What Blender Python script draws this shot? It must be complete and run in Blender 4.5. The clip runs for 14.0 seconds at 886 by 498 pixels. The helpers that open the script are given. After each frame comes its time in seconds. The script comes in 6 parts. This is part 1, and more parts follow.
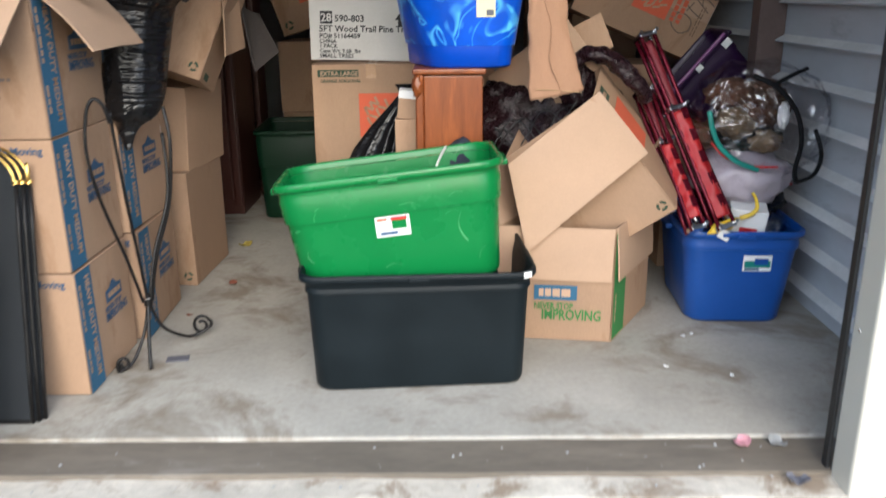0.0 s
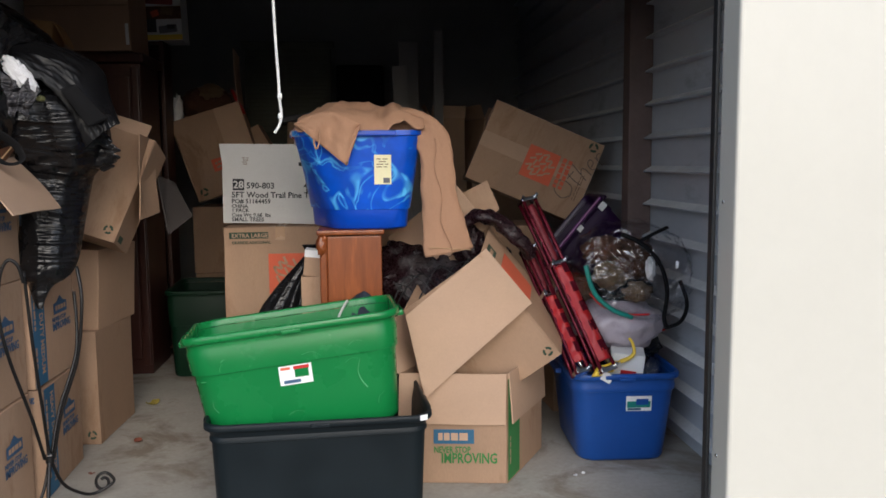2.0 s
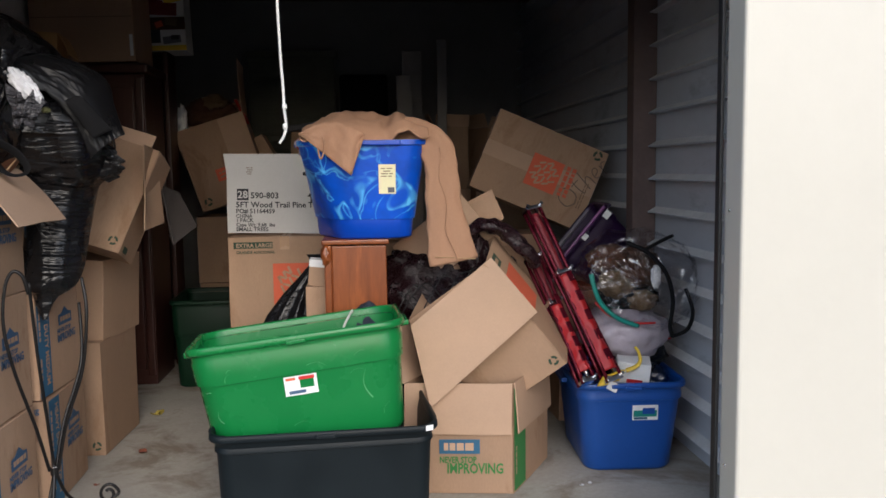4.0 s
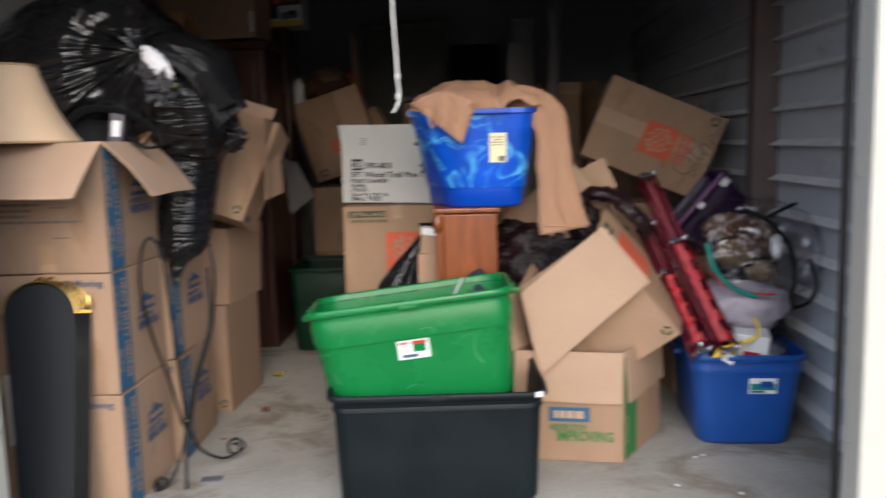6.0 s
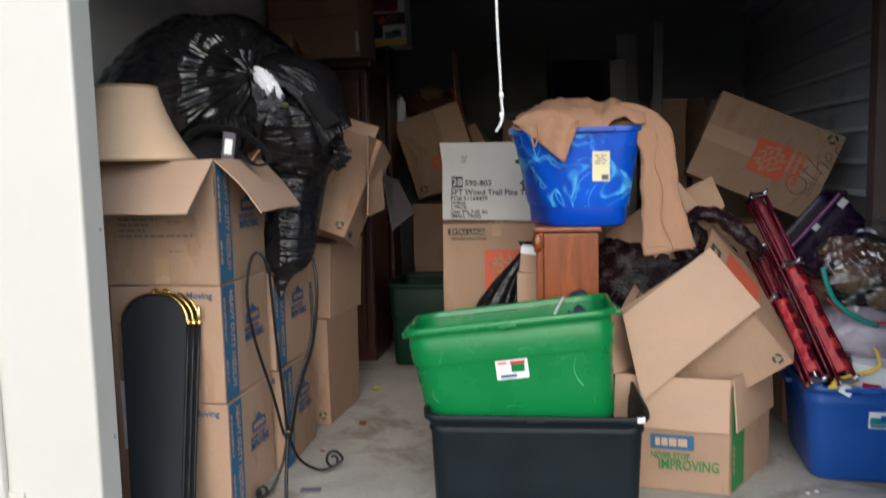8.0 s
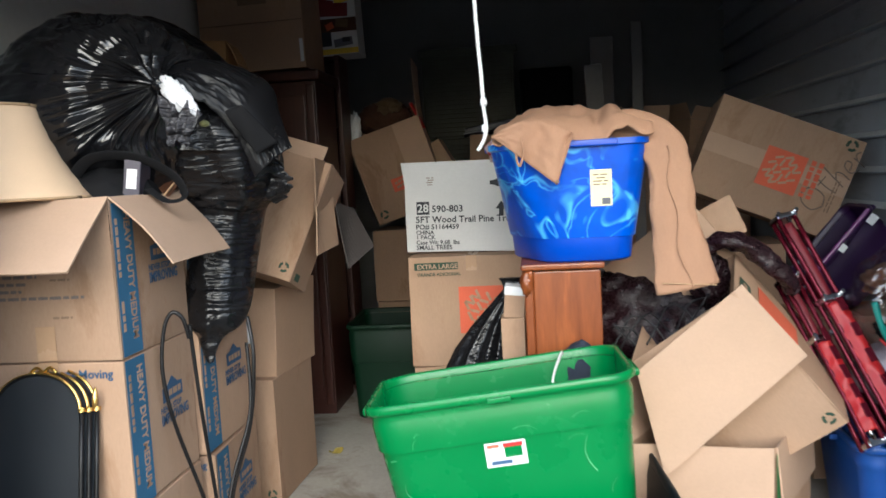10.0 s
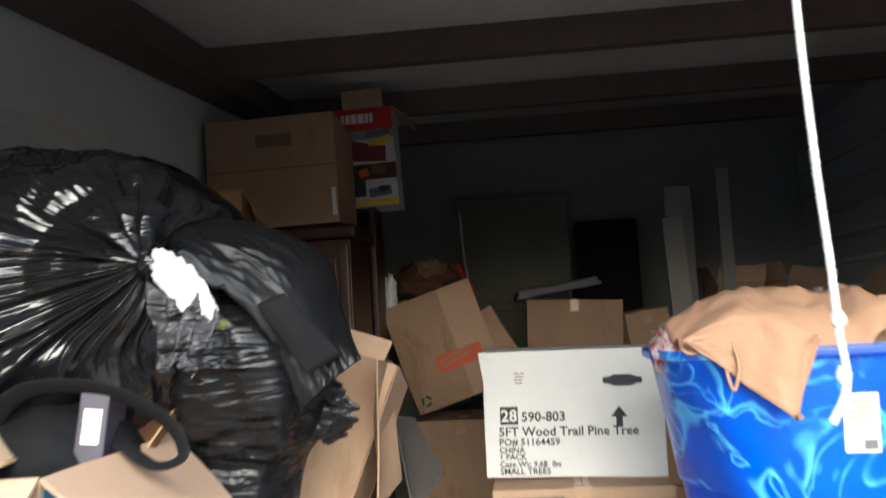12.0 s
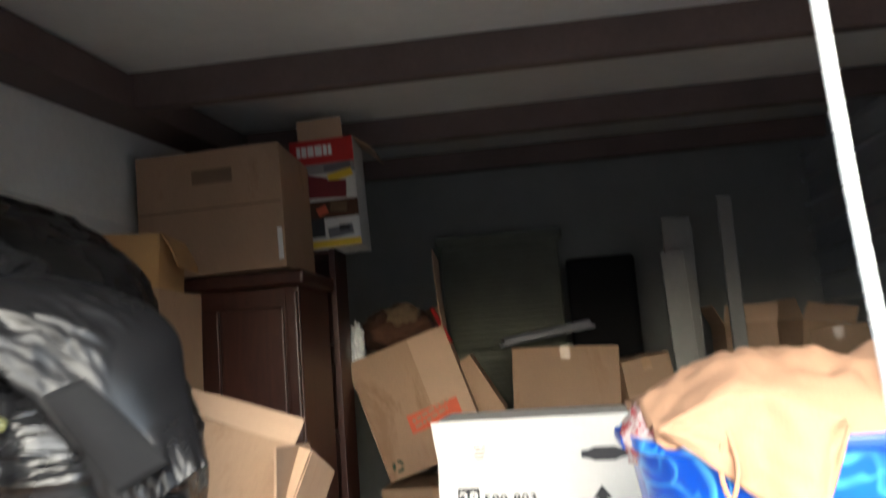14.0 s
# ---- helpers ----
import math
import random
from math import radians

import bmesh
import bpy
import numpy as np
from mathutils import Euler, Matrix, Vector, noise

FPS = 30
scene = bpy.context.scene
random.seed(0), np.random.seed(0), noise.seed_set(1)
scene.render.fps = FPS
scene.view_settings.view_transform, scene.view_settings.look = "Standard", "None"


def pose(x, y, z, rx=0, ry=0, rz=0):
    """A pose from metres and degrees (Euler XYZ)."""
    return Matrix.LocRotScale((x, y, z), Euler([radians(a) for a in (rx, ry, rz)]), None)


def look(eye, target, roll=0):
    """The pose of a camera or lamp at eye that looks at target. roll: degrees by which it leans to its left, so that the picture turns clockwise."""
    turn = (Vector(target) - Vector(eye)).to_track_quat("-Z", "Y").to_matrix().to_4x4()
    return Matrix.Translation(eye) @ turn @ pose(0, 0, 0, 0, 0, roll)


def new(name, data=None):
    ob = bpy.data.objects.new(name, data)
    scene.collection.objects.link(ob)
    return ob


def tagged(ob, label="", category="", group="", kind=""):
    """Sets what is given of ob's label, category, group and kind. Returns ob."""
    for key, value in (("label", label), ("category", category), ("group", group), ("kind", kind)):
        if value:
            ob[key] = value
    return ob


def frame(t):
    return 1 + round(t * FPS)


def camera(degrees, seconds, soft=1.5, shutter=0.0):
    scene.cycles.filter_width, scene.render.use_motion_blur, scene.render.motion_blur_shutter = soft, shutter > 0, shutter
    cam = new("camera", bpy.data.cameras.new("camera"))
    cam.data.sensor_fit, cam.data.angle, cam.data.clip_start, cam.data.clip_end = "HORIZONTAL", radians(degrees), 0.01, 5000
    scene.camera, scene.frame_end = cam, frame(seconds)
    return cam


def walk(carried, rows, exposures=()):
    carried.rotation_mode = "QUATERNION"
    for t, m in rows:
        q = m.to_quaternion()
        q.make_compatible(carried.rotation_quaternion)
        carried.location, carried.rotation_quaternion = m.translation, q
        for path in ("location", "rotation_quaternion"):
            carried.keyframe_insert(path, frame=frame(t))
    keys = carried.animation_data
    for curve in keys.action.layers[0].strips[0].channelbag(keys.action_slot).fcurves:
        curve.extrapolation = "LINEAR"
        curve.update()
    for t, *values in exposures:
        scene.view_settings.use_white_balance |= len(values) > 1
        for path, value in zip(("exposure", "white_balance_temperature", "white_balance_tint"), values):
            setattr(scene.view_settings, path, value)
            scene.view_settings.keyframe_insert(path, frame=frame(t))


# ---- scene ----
cam = camera(57.3, 14.0, soft=1.6, shutter=0.7)
PATH = [
    (0, (0.167, -2.077, 1.346), (0.153, -0.169, 0.746), -0.6),
    (0.5, (0.163, -2.283, 1.27), (0.132, -0.374, 0.673), -1.0),
    (1, (0.223, -2.328, 1.319), (0.383, -0.382, 0.885), -0.5),
    (1.5, (0.231, -2.323, 1.312), (0.423, -0.359, 0.986), -0.5),
    (2, (0.236, -2.325, 1.354), (0.427, -0.346, 1.14), -0.5),
    (4.3, (0.23, -2.317, 1.358), (0.409, -0.335, 1.164), -0.9),
    (4.5, (0.245, -2.327, 1.352), (0.41, -0.345, 1.148), -1.1),
    (5, (0.246, -2.322, 1.354), (0.395, -0.341, 1.121), -1.0),
    (5.5, (0.242, -2.337, 1.363), (0.343, -0.355, 1.123), -1.0),
    (6, (0.226, -2.343, 1.348), (0.138, -0.362, 1.089), -1.5),
    (6.5, (0.198, -2.338, 1.351), (-0.097, -0.381, 1.066), -0.6),
    (7, (0.205, -2.327, 1.344), (-0.103, -0.376, 1.028), -0.5),
    (7.5, (0.208, -2.324, 1.35), (-0.1, -0.371, 1.045), -1.1),
    (8, (0.21, -2.329, 1.358), (-0.113, -0.367, 1.143), -1.3),
    (8.2, (0.21, -2.326, 1.362), (-0.127, -0.363, 1.18), -1.4),
    (10.3, (0.027, -1.572, 1.413), (-0.196, 0.407, 1.232), -3.2),
    (10.5, (-0.022, -1.513, 1.432), (-0.32, 0.462, 1.325), -3.1),
    (11, (-0.142, -1.205, 1.49), (-0.497, 0.763, 1.505), -3.2),
    (11.5, (-0.305, -0.906, 1.54), (-0.496, 1.081, 1.668), -3.6),
    (12, (-0.372, -0.664, 1.587), (-0.56, 1.32, 1.759), -3.2),
    (12.5, (-0.365, -0.472, 1.617), (-0.66, 1.489, 1.876), -1.3),
    (13, (-0.369, -0.383, 1.635), (-0.611, 1.585, 1.902), -2.6),
    (13.5, (-0.392, -0.305, 1.646), (-0.537, 1.675, 1.892), -2.9),
    (13.8, (-0.277, -0.233, 1.634), (-0.447, 1.749, 1.845), -4.4),
    (14, (-0.213, -0.184, 1.645), (-0.422, 1.787, 1.911), -4.4),
]
EXPOSURES = [(0, 1.0, 5600, 6), (0.4, 0.36, 5600, 7), (0.8, 0.3, 5600, 7), (1.1, 0.12, 5600, 7), (2.0, 0.36, 5650, 9), (5.0, 0.45, 5700, 10), (6.2, 0.66, 5650, 10), (6.8, 0.48, 5600, 9), (8.2, 0.5, 5500, 8),
             (10.5, 1.32, 5250, 1), (11.0, 1.42, 5150, -1), (11.5, 1.58, 5250, 0), (12.0, 1.88, 5500, 3), (12.6, 2.45, 5650, 4), (14.0, 2.7, 5700, 3)]
walk(cam, [(t, look(eye, target, roll)) for t, eye, target, roll in PATH], EXPOSURES)

# ---- light: overcast daylight from outside ----
world = bpy.data.worlds.new("sky")
scene.world = world
world.use_nodes = True
wn = world.node_tree
sky = wn.nodes.new("ShaderNodeTexSky")
sky.sky_type, sky.sun_disc = "NISHITA", False
sky.sun_elevation, sky.sun_rotation = radians(30), radians(172)
sky.dust_density, sky.air_density = 4.0, 1.0
wn.nodes["Background"].inputs[1].default_value = 0.15
wn.links.new(sky.outputs[0], wn.nodes["Background"].inputs[0])
sun_data = bpy.data.lights.new("sun", "SUN")
sun_data.energy, sun_data.angle, sun_data.color = 1.5, radians(120), (0.955, 0.965, 1.0)
sun = new("sun", sun_data)
sun.matrix_world = look((0, 0, 0), (-0.12, 0.85, -0.49))


# ---- materials ----
def ramp(nt, src, stops):
    n = nt.nodes.new("ShaderNodeValToRGB")
    n.color_ramp.elements[0].position, n.color_ramp.elements[0].color = stops[0][0], (*stops[0][1], 1)
    n.color_ramp.elements[1].position, n.color_ramp.elements[1].color = stops[-1][0], (*stops[-1][1], 1)
    for p, c in stops[1:-1]:
        n.color_ramp.elements.new(p).color = (*c, 1)
    nt.links.new(src, n.inputs[0])
    return n.outputs[0]


def tint(c, k):
    return tuple(min(1, v * k) for v in c)


def noise_tex(nt, vec, scale, detail=4, rough=0.6, distort=0.0):
    n = nt.nodes.new("ShaderNodeTexNoise")
    n.inputs["Scale"].default_value, n.inputs["Detail"].default_value = scale, detail
    n.inputs["Roughness"].default_value, n.inputs["Distortion"].default_value = rough, distort
    nt.links.new(vec, n.inputs["Vector"])
    return n.outputs["Fac"]


def mix(nt, fac, a, b, mode="MIX"):
    n = nt.nodes.new("ShaderNodeMix")
    n.data_type, n.blend_type = "RGBA", mode
    for k, v in ((0, fac), (6, a), (7, b)):
        if isinstance(v, (int, float)):
            n.inputs[k].default_value = v
        elif isinstance(v, tuple):
            n.inputs[k].default_value = (*v, 1)
        else:
            nt.links.new(v, n.inputs[k])
    return n.outputs[2]


def surface(name, color, rough=0.6, metal=0.0, var=0.15, big=3.0, fine=60.0, bump=0.1, bump_scale=80.0, stretch=(1, 1, 1),
            stain=None, rand=0.0, coat=0.0, depth=0.002, spec=0.5):
    """Two scales of colour variation, roughness variation and fine relief."""
    m = bpy.data.materials.new(name)
    m.use_nodes = True
    nt = m.node_tree
    b = nt.nodes["Principled BSDF"]
    co = nt.nodes.new("ShaderNodeTexCoord").outputs["Object"]
    mp = nt.nodes.new("ShaderNodeMapping")
    mp.inputs["Scale"].default_value = stretch
    nt.links.new(co, mp.inputs[0])
    if rand:
        oi = nt.nodes.new("ShaderNodeObjectInfo")
        add = nt.nodes.new("ShaderNodeVectorMath")
        add.operation = "ADD"
        sc = nt.nodes.new("ShaderNodeMath")
        sc.operation, sc.inputs[1].default_value = "MULTIPLY", 37.0
        nt.links.new(oi.outputs["Random"], sc.inputs[0])
        nt.links.new(mp.outputs[0], add.inputs[0])
        nt.links.new(sc.outputs[0], add.inputs[1])
        vec = add.outputs[0]
    else:
        vec = mp.outputs[0]
    n1 = noise_tex(nt, vec, big, 5)
    n2 = noise_tex(nt, vec, fine, 3)
    c = ramp(nt, n1, [(0.3, tint(color, 1 - var)), (0.7, tint(color, 1 + var))])
    c2 = ramp(nt, n2, [(0.3, (1 - var, 1 - var, 1 - var)), (0.7, (1, 1, 1))])
    c = mix(nt, 0.7, c, c2, "MULTIPLY")
    if stain:
        n3 = noise_tex(nt, vec, stain[1], 6, 0.7, 0.4)
        fac = ramp(nt, n3, [(stain[2], (0, 0, 0)), (stain[2] + 0.12, (1, 1, 1))])
        c = mix(nt, fac, c, stain[0])
    if rand:
        rr = ramp(nt, oi.outputs["Random"], [(0, (1 - rand,) * 3), (1, (1.0, 1.0, 1.0))])
        c = mix(nt, 1.0, c, rr, "MULTIPLY")
    nt.links.new(c, b.inputs["Base Color"])
    rgh = ramp(nt, n1, [(0.3, (max(0.02, rough - 0.08),) * 3), (0.7, (min(1, rough + 0.08),) * 3)])
    nt.links.new(rgh, b.inputs["Roughness"])
    b.inputs["Metallic"].default_value = metal
    b.inputs["Coat Weight"].default_value = coat
    b.inputs["Specular IOR Level"].default_value = spec
    if bump:
        bp = nt.nodes.new("ShaderNodeBump")
        bp.inputs["Strength"].default_value, bp.inputs["Distance"].default_value = bump, depth
        nt.links.new(noise_tex(nt, vec, bump_scale, 4), bp.inputs["Height"])
        nt.links.new(bp.outputs[0], b.inputs["Normal"])
    return m


def wood(name, a, c, scale=6.0, rough=0.4, stretch=(1, 1, 0.12)):
    m = bpy.data.materials.new(name)
    m.use_nodes = True
    nt = m.node_tree
    b = nt.nodes["Principled BSDF"]
    co = nt.nodes.new("ShaderNodeTexCoord").outputs["Object"]
    mp = nt.nodes.new("ShaderNodeMapping")
    mp.inputs["Scale"].default_value = stretch
    nt.links.new(co, mp.inputs[0])
    n1 = noise_tex(nt, mp.outputs[0], scale * 4, 6, 0.65, 1.2)
    n2 = noise_tex(nt, mp.outputs[0], scale * 30, 3)
    col = ramp(nt, n1, [(0.3, a), (0.55, tuple((p + q) / 2 for p, q in zip(a, c))), (0.75, c)])
    col = mix(nt, 0.5, col, ramp(nt, n2, [(0.35, (0.75, 0.72, 0.7)), (0.65, (1, 1, 1))]), "MULTIPLY")
    nt.links.new(col, b.inputs["Base Color"])
    b.inputs["Roughness"].default_value = rough
    bp = nt.nodes.new("ShaderNodeBump")
    bp.inputs["Strength"].default_value, bp.inputs["Distance"].default_value = 0.15, 0.001
    nt.links.new(n2, bp.inputs["Height"])
    nt.links.new(bp.outputs[0], b.inputs["Normal"])
    return m


def plastic_film(name, color, rough=0.2, scale=4.5, strength=1.0, depth=0.03, radial=False, ior=1.5):
    """Thin bin-liner plastic: long sharp creases, glossy. radial: pleats that run out from the object's origin."""
    m = bpy.data.materials.new(name)
    m.use_nodes = True
    nt = m.node_tree
    b = nt.nodes["Principled BSDF"]
    co = nt.nodes.new("ShaderNodeTexCoord").outputs["Object"]
    layers = [(co, scale * 0.5, 1.0, 0.25), (co, scale * 1.2, 0.34, -0.3), (co, scale * 2.6, 0.12, 0.4)]
    if radial:
        nr = nt.nodes.new("ShaderNodeVectorMath")
        nr.operation = "NORMALIZE"
        nt.links.new(co, nr.inputs[0])
        ad = nt.nodes.new("ShaderNodeVectorMath")
        ad.operation = "MULTIPLY_ADD"
        nt.links.new(co, ad.inputs[0])
        ad.inputs[1].default_value = (0.35, 0.35, 0.35)
        nt.links.new(nr.outputs[0], ad.inputs[2])
        layers = [(ad.outputs[0], 3.2, 0.42, 0.0), (ad.outputs[0], 8.5, 0.16, 0.4), (co, scale * 0.8, 0.07, -0.6)]
    total = None
    for k, (src, sc, wt, turn) in enumerate(layers):
        mp = nt.nodes.new("ShaderNodeMapping")
        mp.inputs["Rotation"].default_value = (0.4 * k, turn, 0.7 * k)
        mp.inputs["Scale"].default_value = (1.0, 1.0, 1.0) if radial else (0.45, 0.6, 2.1)
        nt.links.new(src, mp.inputs[0])
        n = noise_tex(nt, mp.outputs[0], sc, 2, 0.5, 0.6 if radial else 1.4)
        sub = nt.nodes.new("ShaderNodeMath")
        sub.operation, sub.inputs[1].default_value = "SUBTRACT", 0.5
        ab = nt.nodes.new("ShaderNodeMath")
        ab.operation = "ABSOLUTE"
        ml = nt.nodes.new("ShaderNodeMath")
        ml.operation, ml.inputs[1].default_value = "MULTIPLY_ADD", -wt
        nt.links.new(n, sub.inputs[0])
        nt.links.new(sub.outputs[0], ab.inputs[0])
        nt.links.new(ab.outputs[0], ml.inputs[0])
        if total is None:
            ml.inputs[2].default_value = 0.0
        else:
            nt.links.new(total, ml.inputs[2])
        total = ml.outputs[0]
    bp = nt.nodes.new("ShaderNodeBump")
    bp.inputs["Strength"].default_value, bp.inputs["Distance"].default_value = strength, depth * 4
    if radial:
        ln = nt.nodes.new("ShaderNodeVectorMath")
        ln.operation = "LENGTH"
        nt.links.new(co, ln.inputs[0])
        fade = nt.nodes.new("ShaderNodeMath")
        fade.operation = "MULTIPLY"
        nt.links.new(ramp(nt, ln.outputs["Value"], [(0.02, (0.05, 0.05, 0.05)), (0.4, (1, 1, 1))]), fade.inputs[0])
        nt.links.new(total, fade.inputs[1])
        total = fade.outputs[0]
    nt.links.new(total, bp.inputs["Height"])
    nt.links.new(bp.outputs[0], b.inputs["Normal"])
    n1 = noise_tex(nt, co, scale * 1.5, 3)
    nt.links.new(ramp(nt, n1, [(0.3, tint(color, 0.7)), (0.7, tint(color, 1.4))]), b.inputs["Base Color"])
    nt.links.new(ramp(nt, n1, [(0.3, (rough * 0.7,) * 3), (0.7, (rough * 1.5,) * 3)]), b.inputs["Roughness"])
    b.inputs["IOR"].default_value = ior
    return m


def marbled(name, base, light):
    """Blue plastic with light wavy streaks moulded in."""
    m = bpy.data.materials.new(name)
    m.use_nodes = True
    nt = m.node_tree
    b = nt.nodes["Principled BSDF"]
    co = nt.nodes.new("ShaderNodeTexCoord").outputs["Object"]
    n0 = noise_tex(nt, co, 5.0, 1.5, 0.5, 1.0)
    s1 = ramp(nt, n0, [(0.0, (0, 0, 0)), (0.45, (0, 0, 0)), (0.50, (0.8, 0.8, 0.8)), (0.53, (0, 0, 0)), (1.0, (0, 0, 0))])
    n1 = noise_tex(nt, co, 5.2, 2, 0.5, 1.6)
    s2 = ramp(nt, n1, [(0.0, (0, 0, 0)), (0.5, (0, 0, 0)), (0.525, (0.7, 0.7, 0.7)), (0.56, (0, 0, 0)), (1.0, (0, 0, 0))])
    n2 = noise_tex(nt, co, 9.0, 2)
    gate = ramp(nt, n2, [(0.36, (0.1, 0.1, 0.1)), (0.56, (1, 1, 1))])
    lines = mix(nt, 1.0, mix(nt, 1.0, s1, s2, "ADD"), gate, "MULTIPLY")
    soft = ramp(nt, noise_tex(nt, co, 6.0, 3), [(0.35, tint(base, 0.8)), (0.7, tint(base, 1.25))])
    nt.links.new(mix(nt, lines, soft, light), b.inputs["Base Color"])
    b.inputs["Roughness"].default_value = 0.3
    bp = nt.nodes.new("ShaderNodeBump")
    bp.inputs["Strength"].default_value, bp.inputs["Distance"].default_value = 0.1, 0.003
    nt.links.new(noise_tex(nt, co, 25, 3), bp.inputs["Height"])
    nt.links.new(bp.outputs[0], b.inputs["Normal"])
    return m


def clear_film(name):
    """Clear vinyl: mostly see-through, with sharp creased reflections."""
    m = bpy.data.materials.new(name)
    m.use_nodes = True
    nt = m.node_tree
    nt.nodes.remove(nt.nodes["Principled BSDF"])
    co = nt.nodes.new("ShaderNodeTexCoord").outputs["Object"]
    n1 = noise_tex(nt, co, 5, 2, 0.5, 2.2)
    bp = nt.nodes.new("ShaderNodeBump")
    bp.inputs["Strength"].default_value, bp.inputs["Distance"].default_value = 1.0, 0.06
    nt.links.new(n1, bp.inputs["Height"])
    gl = nt.nodes.new("ShaderNodeBsdfGlossy")
    gl.inputs["Roughness"].default_value = 0.08
    nt.links.new(bp.outputs[0], gl.inputs["Normal"])
    tr = nt.nodes.new("ShaderNodeBsdfTransparent")
    tr.inputs[0].default_value = (0.93, 0.93, 0.94, 1)
    mx = nt.nodes.new("ShaderNodeMixShader")
    nt.links.new(ramp(nt, noise_tex(nt, co, 9, 3, 0.6, 1.0), [(0.48, (0.05,) * 3), (0.64, (0.22,) * 3)]), mx.inputs[0])
    nt.links.new(tr.outputs[0], mx.inputs[1])
    nt.links.new(gl.outputs[0], mx.inputs[2])
    nt.links.new(mx.outputs[0], nt.nodes["Material Output"].inputs[0])
    return m


M = {}
M["card"] = surface("cardboard", (0.405, 0.262, 0.165), 0.82, var=0.13, big=2.5, fine=150, bump=0.12, bump_scale=160, rand=0.18, stretch=(1, 1, 0.35), stain=((0.31, 0.185, 0.105), 5.0, 0.56))
M["card_in"] = surface("cardboard_inside", (0.45, 0.305, 0.205), 0.85, var=0.08, big=3, fine=120, bump=0.1, bump_scale=140, rand=0.08)
M["card_yellowed"] = surface("yellowed_cardboard", (0.46, 0.27, 0.11), 0.8, var=0.1, big=3, fine=120, bump=0.1)
M["card_white"] = surface("white_cardboard", (0.60, 0.595, 0.58), 0.75, var=0.06, big=2, fine=90, bump=0.08, stain=((0.55, 0.5, 0.42), 3.5, 0.66))
M["tape"] = surface("packing_tape", (0.42, 0.27, 0.16), 0.25, var=0.06, bump=0.2, bump_scale=30)
M["ink_faint"] = surface("faint_grey_print", (0.15, 0.12, 0.11), 0.8, var=0.15, bump=0.03)
M["ink_blue"] = surface("blue_print", (0.03, 0.11, 0.20), 0.8, var=0.12, fine=140, bump=0.05)
M["ink_blue_dark"] = surface("dark_blue_print", (0.04, 0.09, 0.17), 0.8, var=0.15, fine=140, bump=0.05)
M["ink_green"] = surface("green_print", (0.035, 0.17, 0.04), 0.8, var=0.12, fine=140, bump=0.05)
M["ink_darkgreen"] = surface("dark_green_print", (0.03, 0.06, 0.035), 0.8, var=0.1, fine=140, bump=0.05)
M["ink_orange"] = surface("orange_print", (0.62, 0.12, 0.055), 0.8, var=0.1, fine=140, bump=0.05)
M["ink_black"] = surface("black_print", (0.03, 0.03, 0.035), 0.75, var=0.15, fine=140, bump=0.05)
M["ink_brown"] = surface("pale_brown_print", (0.2, 0.13, 0.08), 0.8, var=0.15, fine=140, bump=0.05)
M["marker"] = surface("faded_marker_ink", (0.13, 0.10, 0.08), 0.7, var=0.2, fine=200, bump=0.0)
M["paper"] = surface("white_paper", (0.78, 0.78, 0.77), 0.6, var=0.04, bump=0.03)
M["yellow_label"] = surface("pale_yellow_label", (0.78, 0.73, 0.45), 0.55, var=0.06, bump=0.03)
M["concrete"] = surface("concrete_floor", (0.40, 0.375, 0.325), 0.8, var=0.19, big=1.6, fine=45, bump=0.25, bump_scale=60, stain=((0.235, 0.20, 0.155), 2.1, 0.50))
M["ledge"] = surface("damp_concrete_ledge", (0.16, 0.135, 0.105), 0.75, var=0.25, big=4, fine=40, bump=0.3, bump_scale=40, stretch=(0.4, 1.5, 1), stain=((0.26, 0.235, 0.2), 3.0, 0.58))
M["strip"] = surface("pale_concrete_strip", (0.55, 0.50, 0.42), 0.85, var=0.24, big=3, fine=30, bump=0.5, bump_scale=35, stain=((0.27, 0.21, 0.15), 4.5, 0.52), depth=0.008)
M["asphalt"] = surface("asphalt", (0.030, 0.033, 0.040), 0.8, var=0.4, big=2, fine=90, bump=0.9, bump_scale=110, depth=0.006)
M["stone"] = surface("pale_grit", (0.36, 0.36, 0.35), 0.8, var=0.2, rand=0.3)
M["panel"] = surface("cream_painted_steel", (0.565, 0.54, 0.465), 0.42, var=0.025, big=1.2, fine=20, bump=0.10, bump_scale=3.5, depth=0.02)
M["steel_grey"] = surface("grey_painted_steel", (0.47, 0.495, 0.53), 0.45, metal=0.0, var=0.1, big=1.5, fine=25, bump=0.05, stretch=(1, 0.3, 1), stain=((0.22, 0.23, 0.25), 2.0, 0.62))
# paler grey for the rib slopes: light from above put into the colour
M["rib_lit"] = surface("lit_rib_tops", (0.66, 0.66, 0.64), 0.85, var=0.15, big=3, fine=60, bump=0.1)
M["wall_left"] = surface("dull_white_wall", (0.78, 0.775, 0.73), 0.75, var=0.08, big=1.0, fine=30, bump=0.06)
M["ceiling"] = surface("white_roof_lining", (0.72, 0.71, 0.68), 0.7, var=0.08, big=1.2, fine=15, bump=0.15, bump_scale=8, depth=0.01)
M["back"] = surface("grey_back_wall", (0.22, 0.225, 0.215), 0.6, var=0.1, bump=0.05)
M["redoxide"] = surface("red_oxide_primed_steel", (0.13, 0.09, 0.08), 0.6, var=0.2, big=4, fine=50, bump=0.08)
M["rubber"] = surface("black_rubber", (0.012, 0.012, 0.013), 0.6, var=0.2)
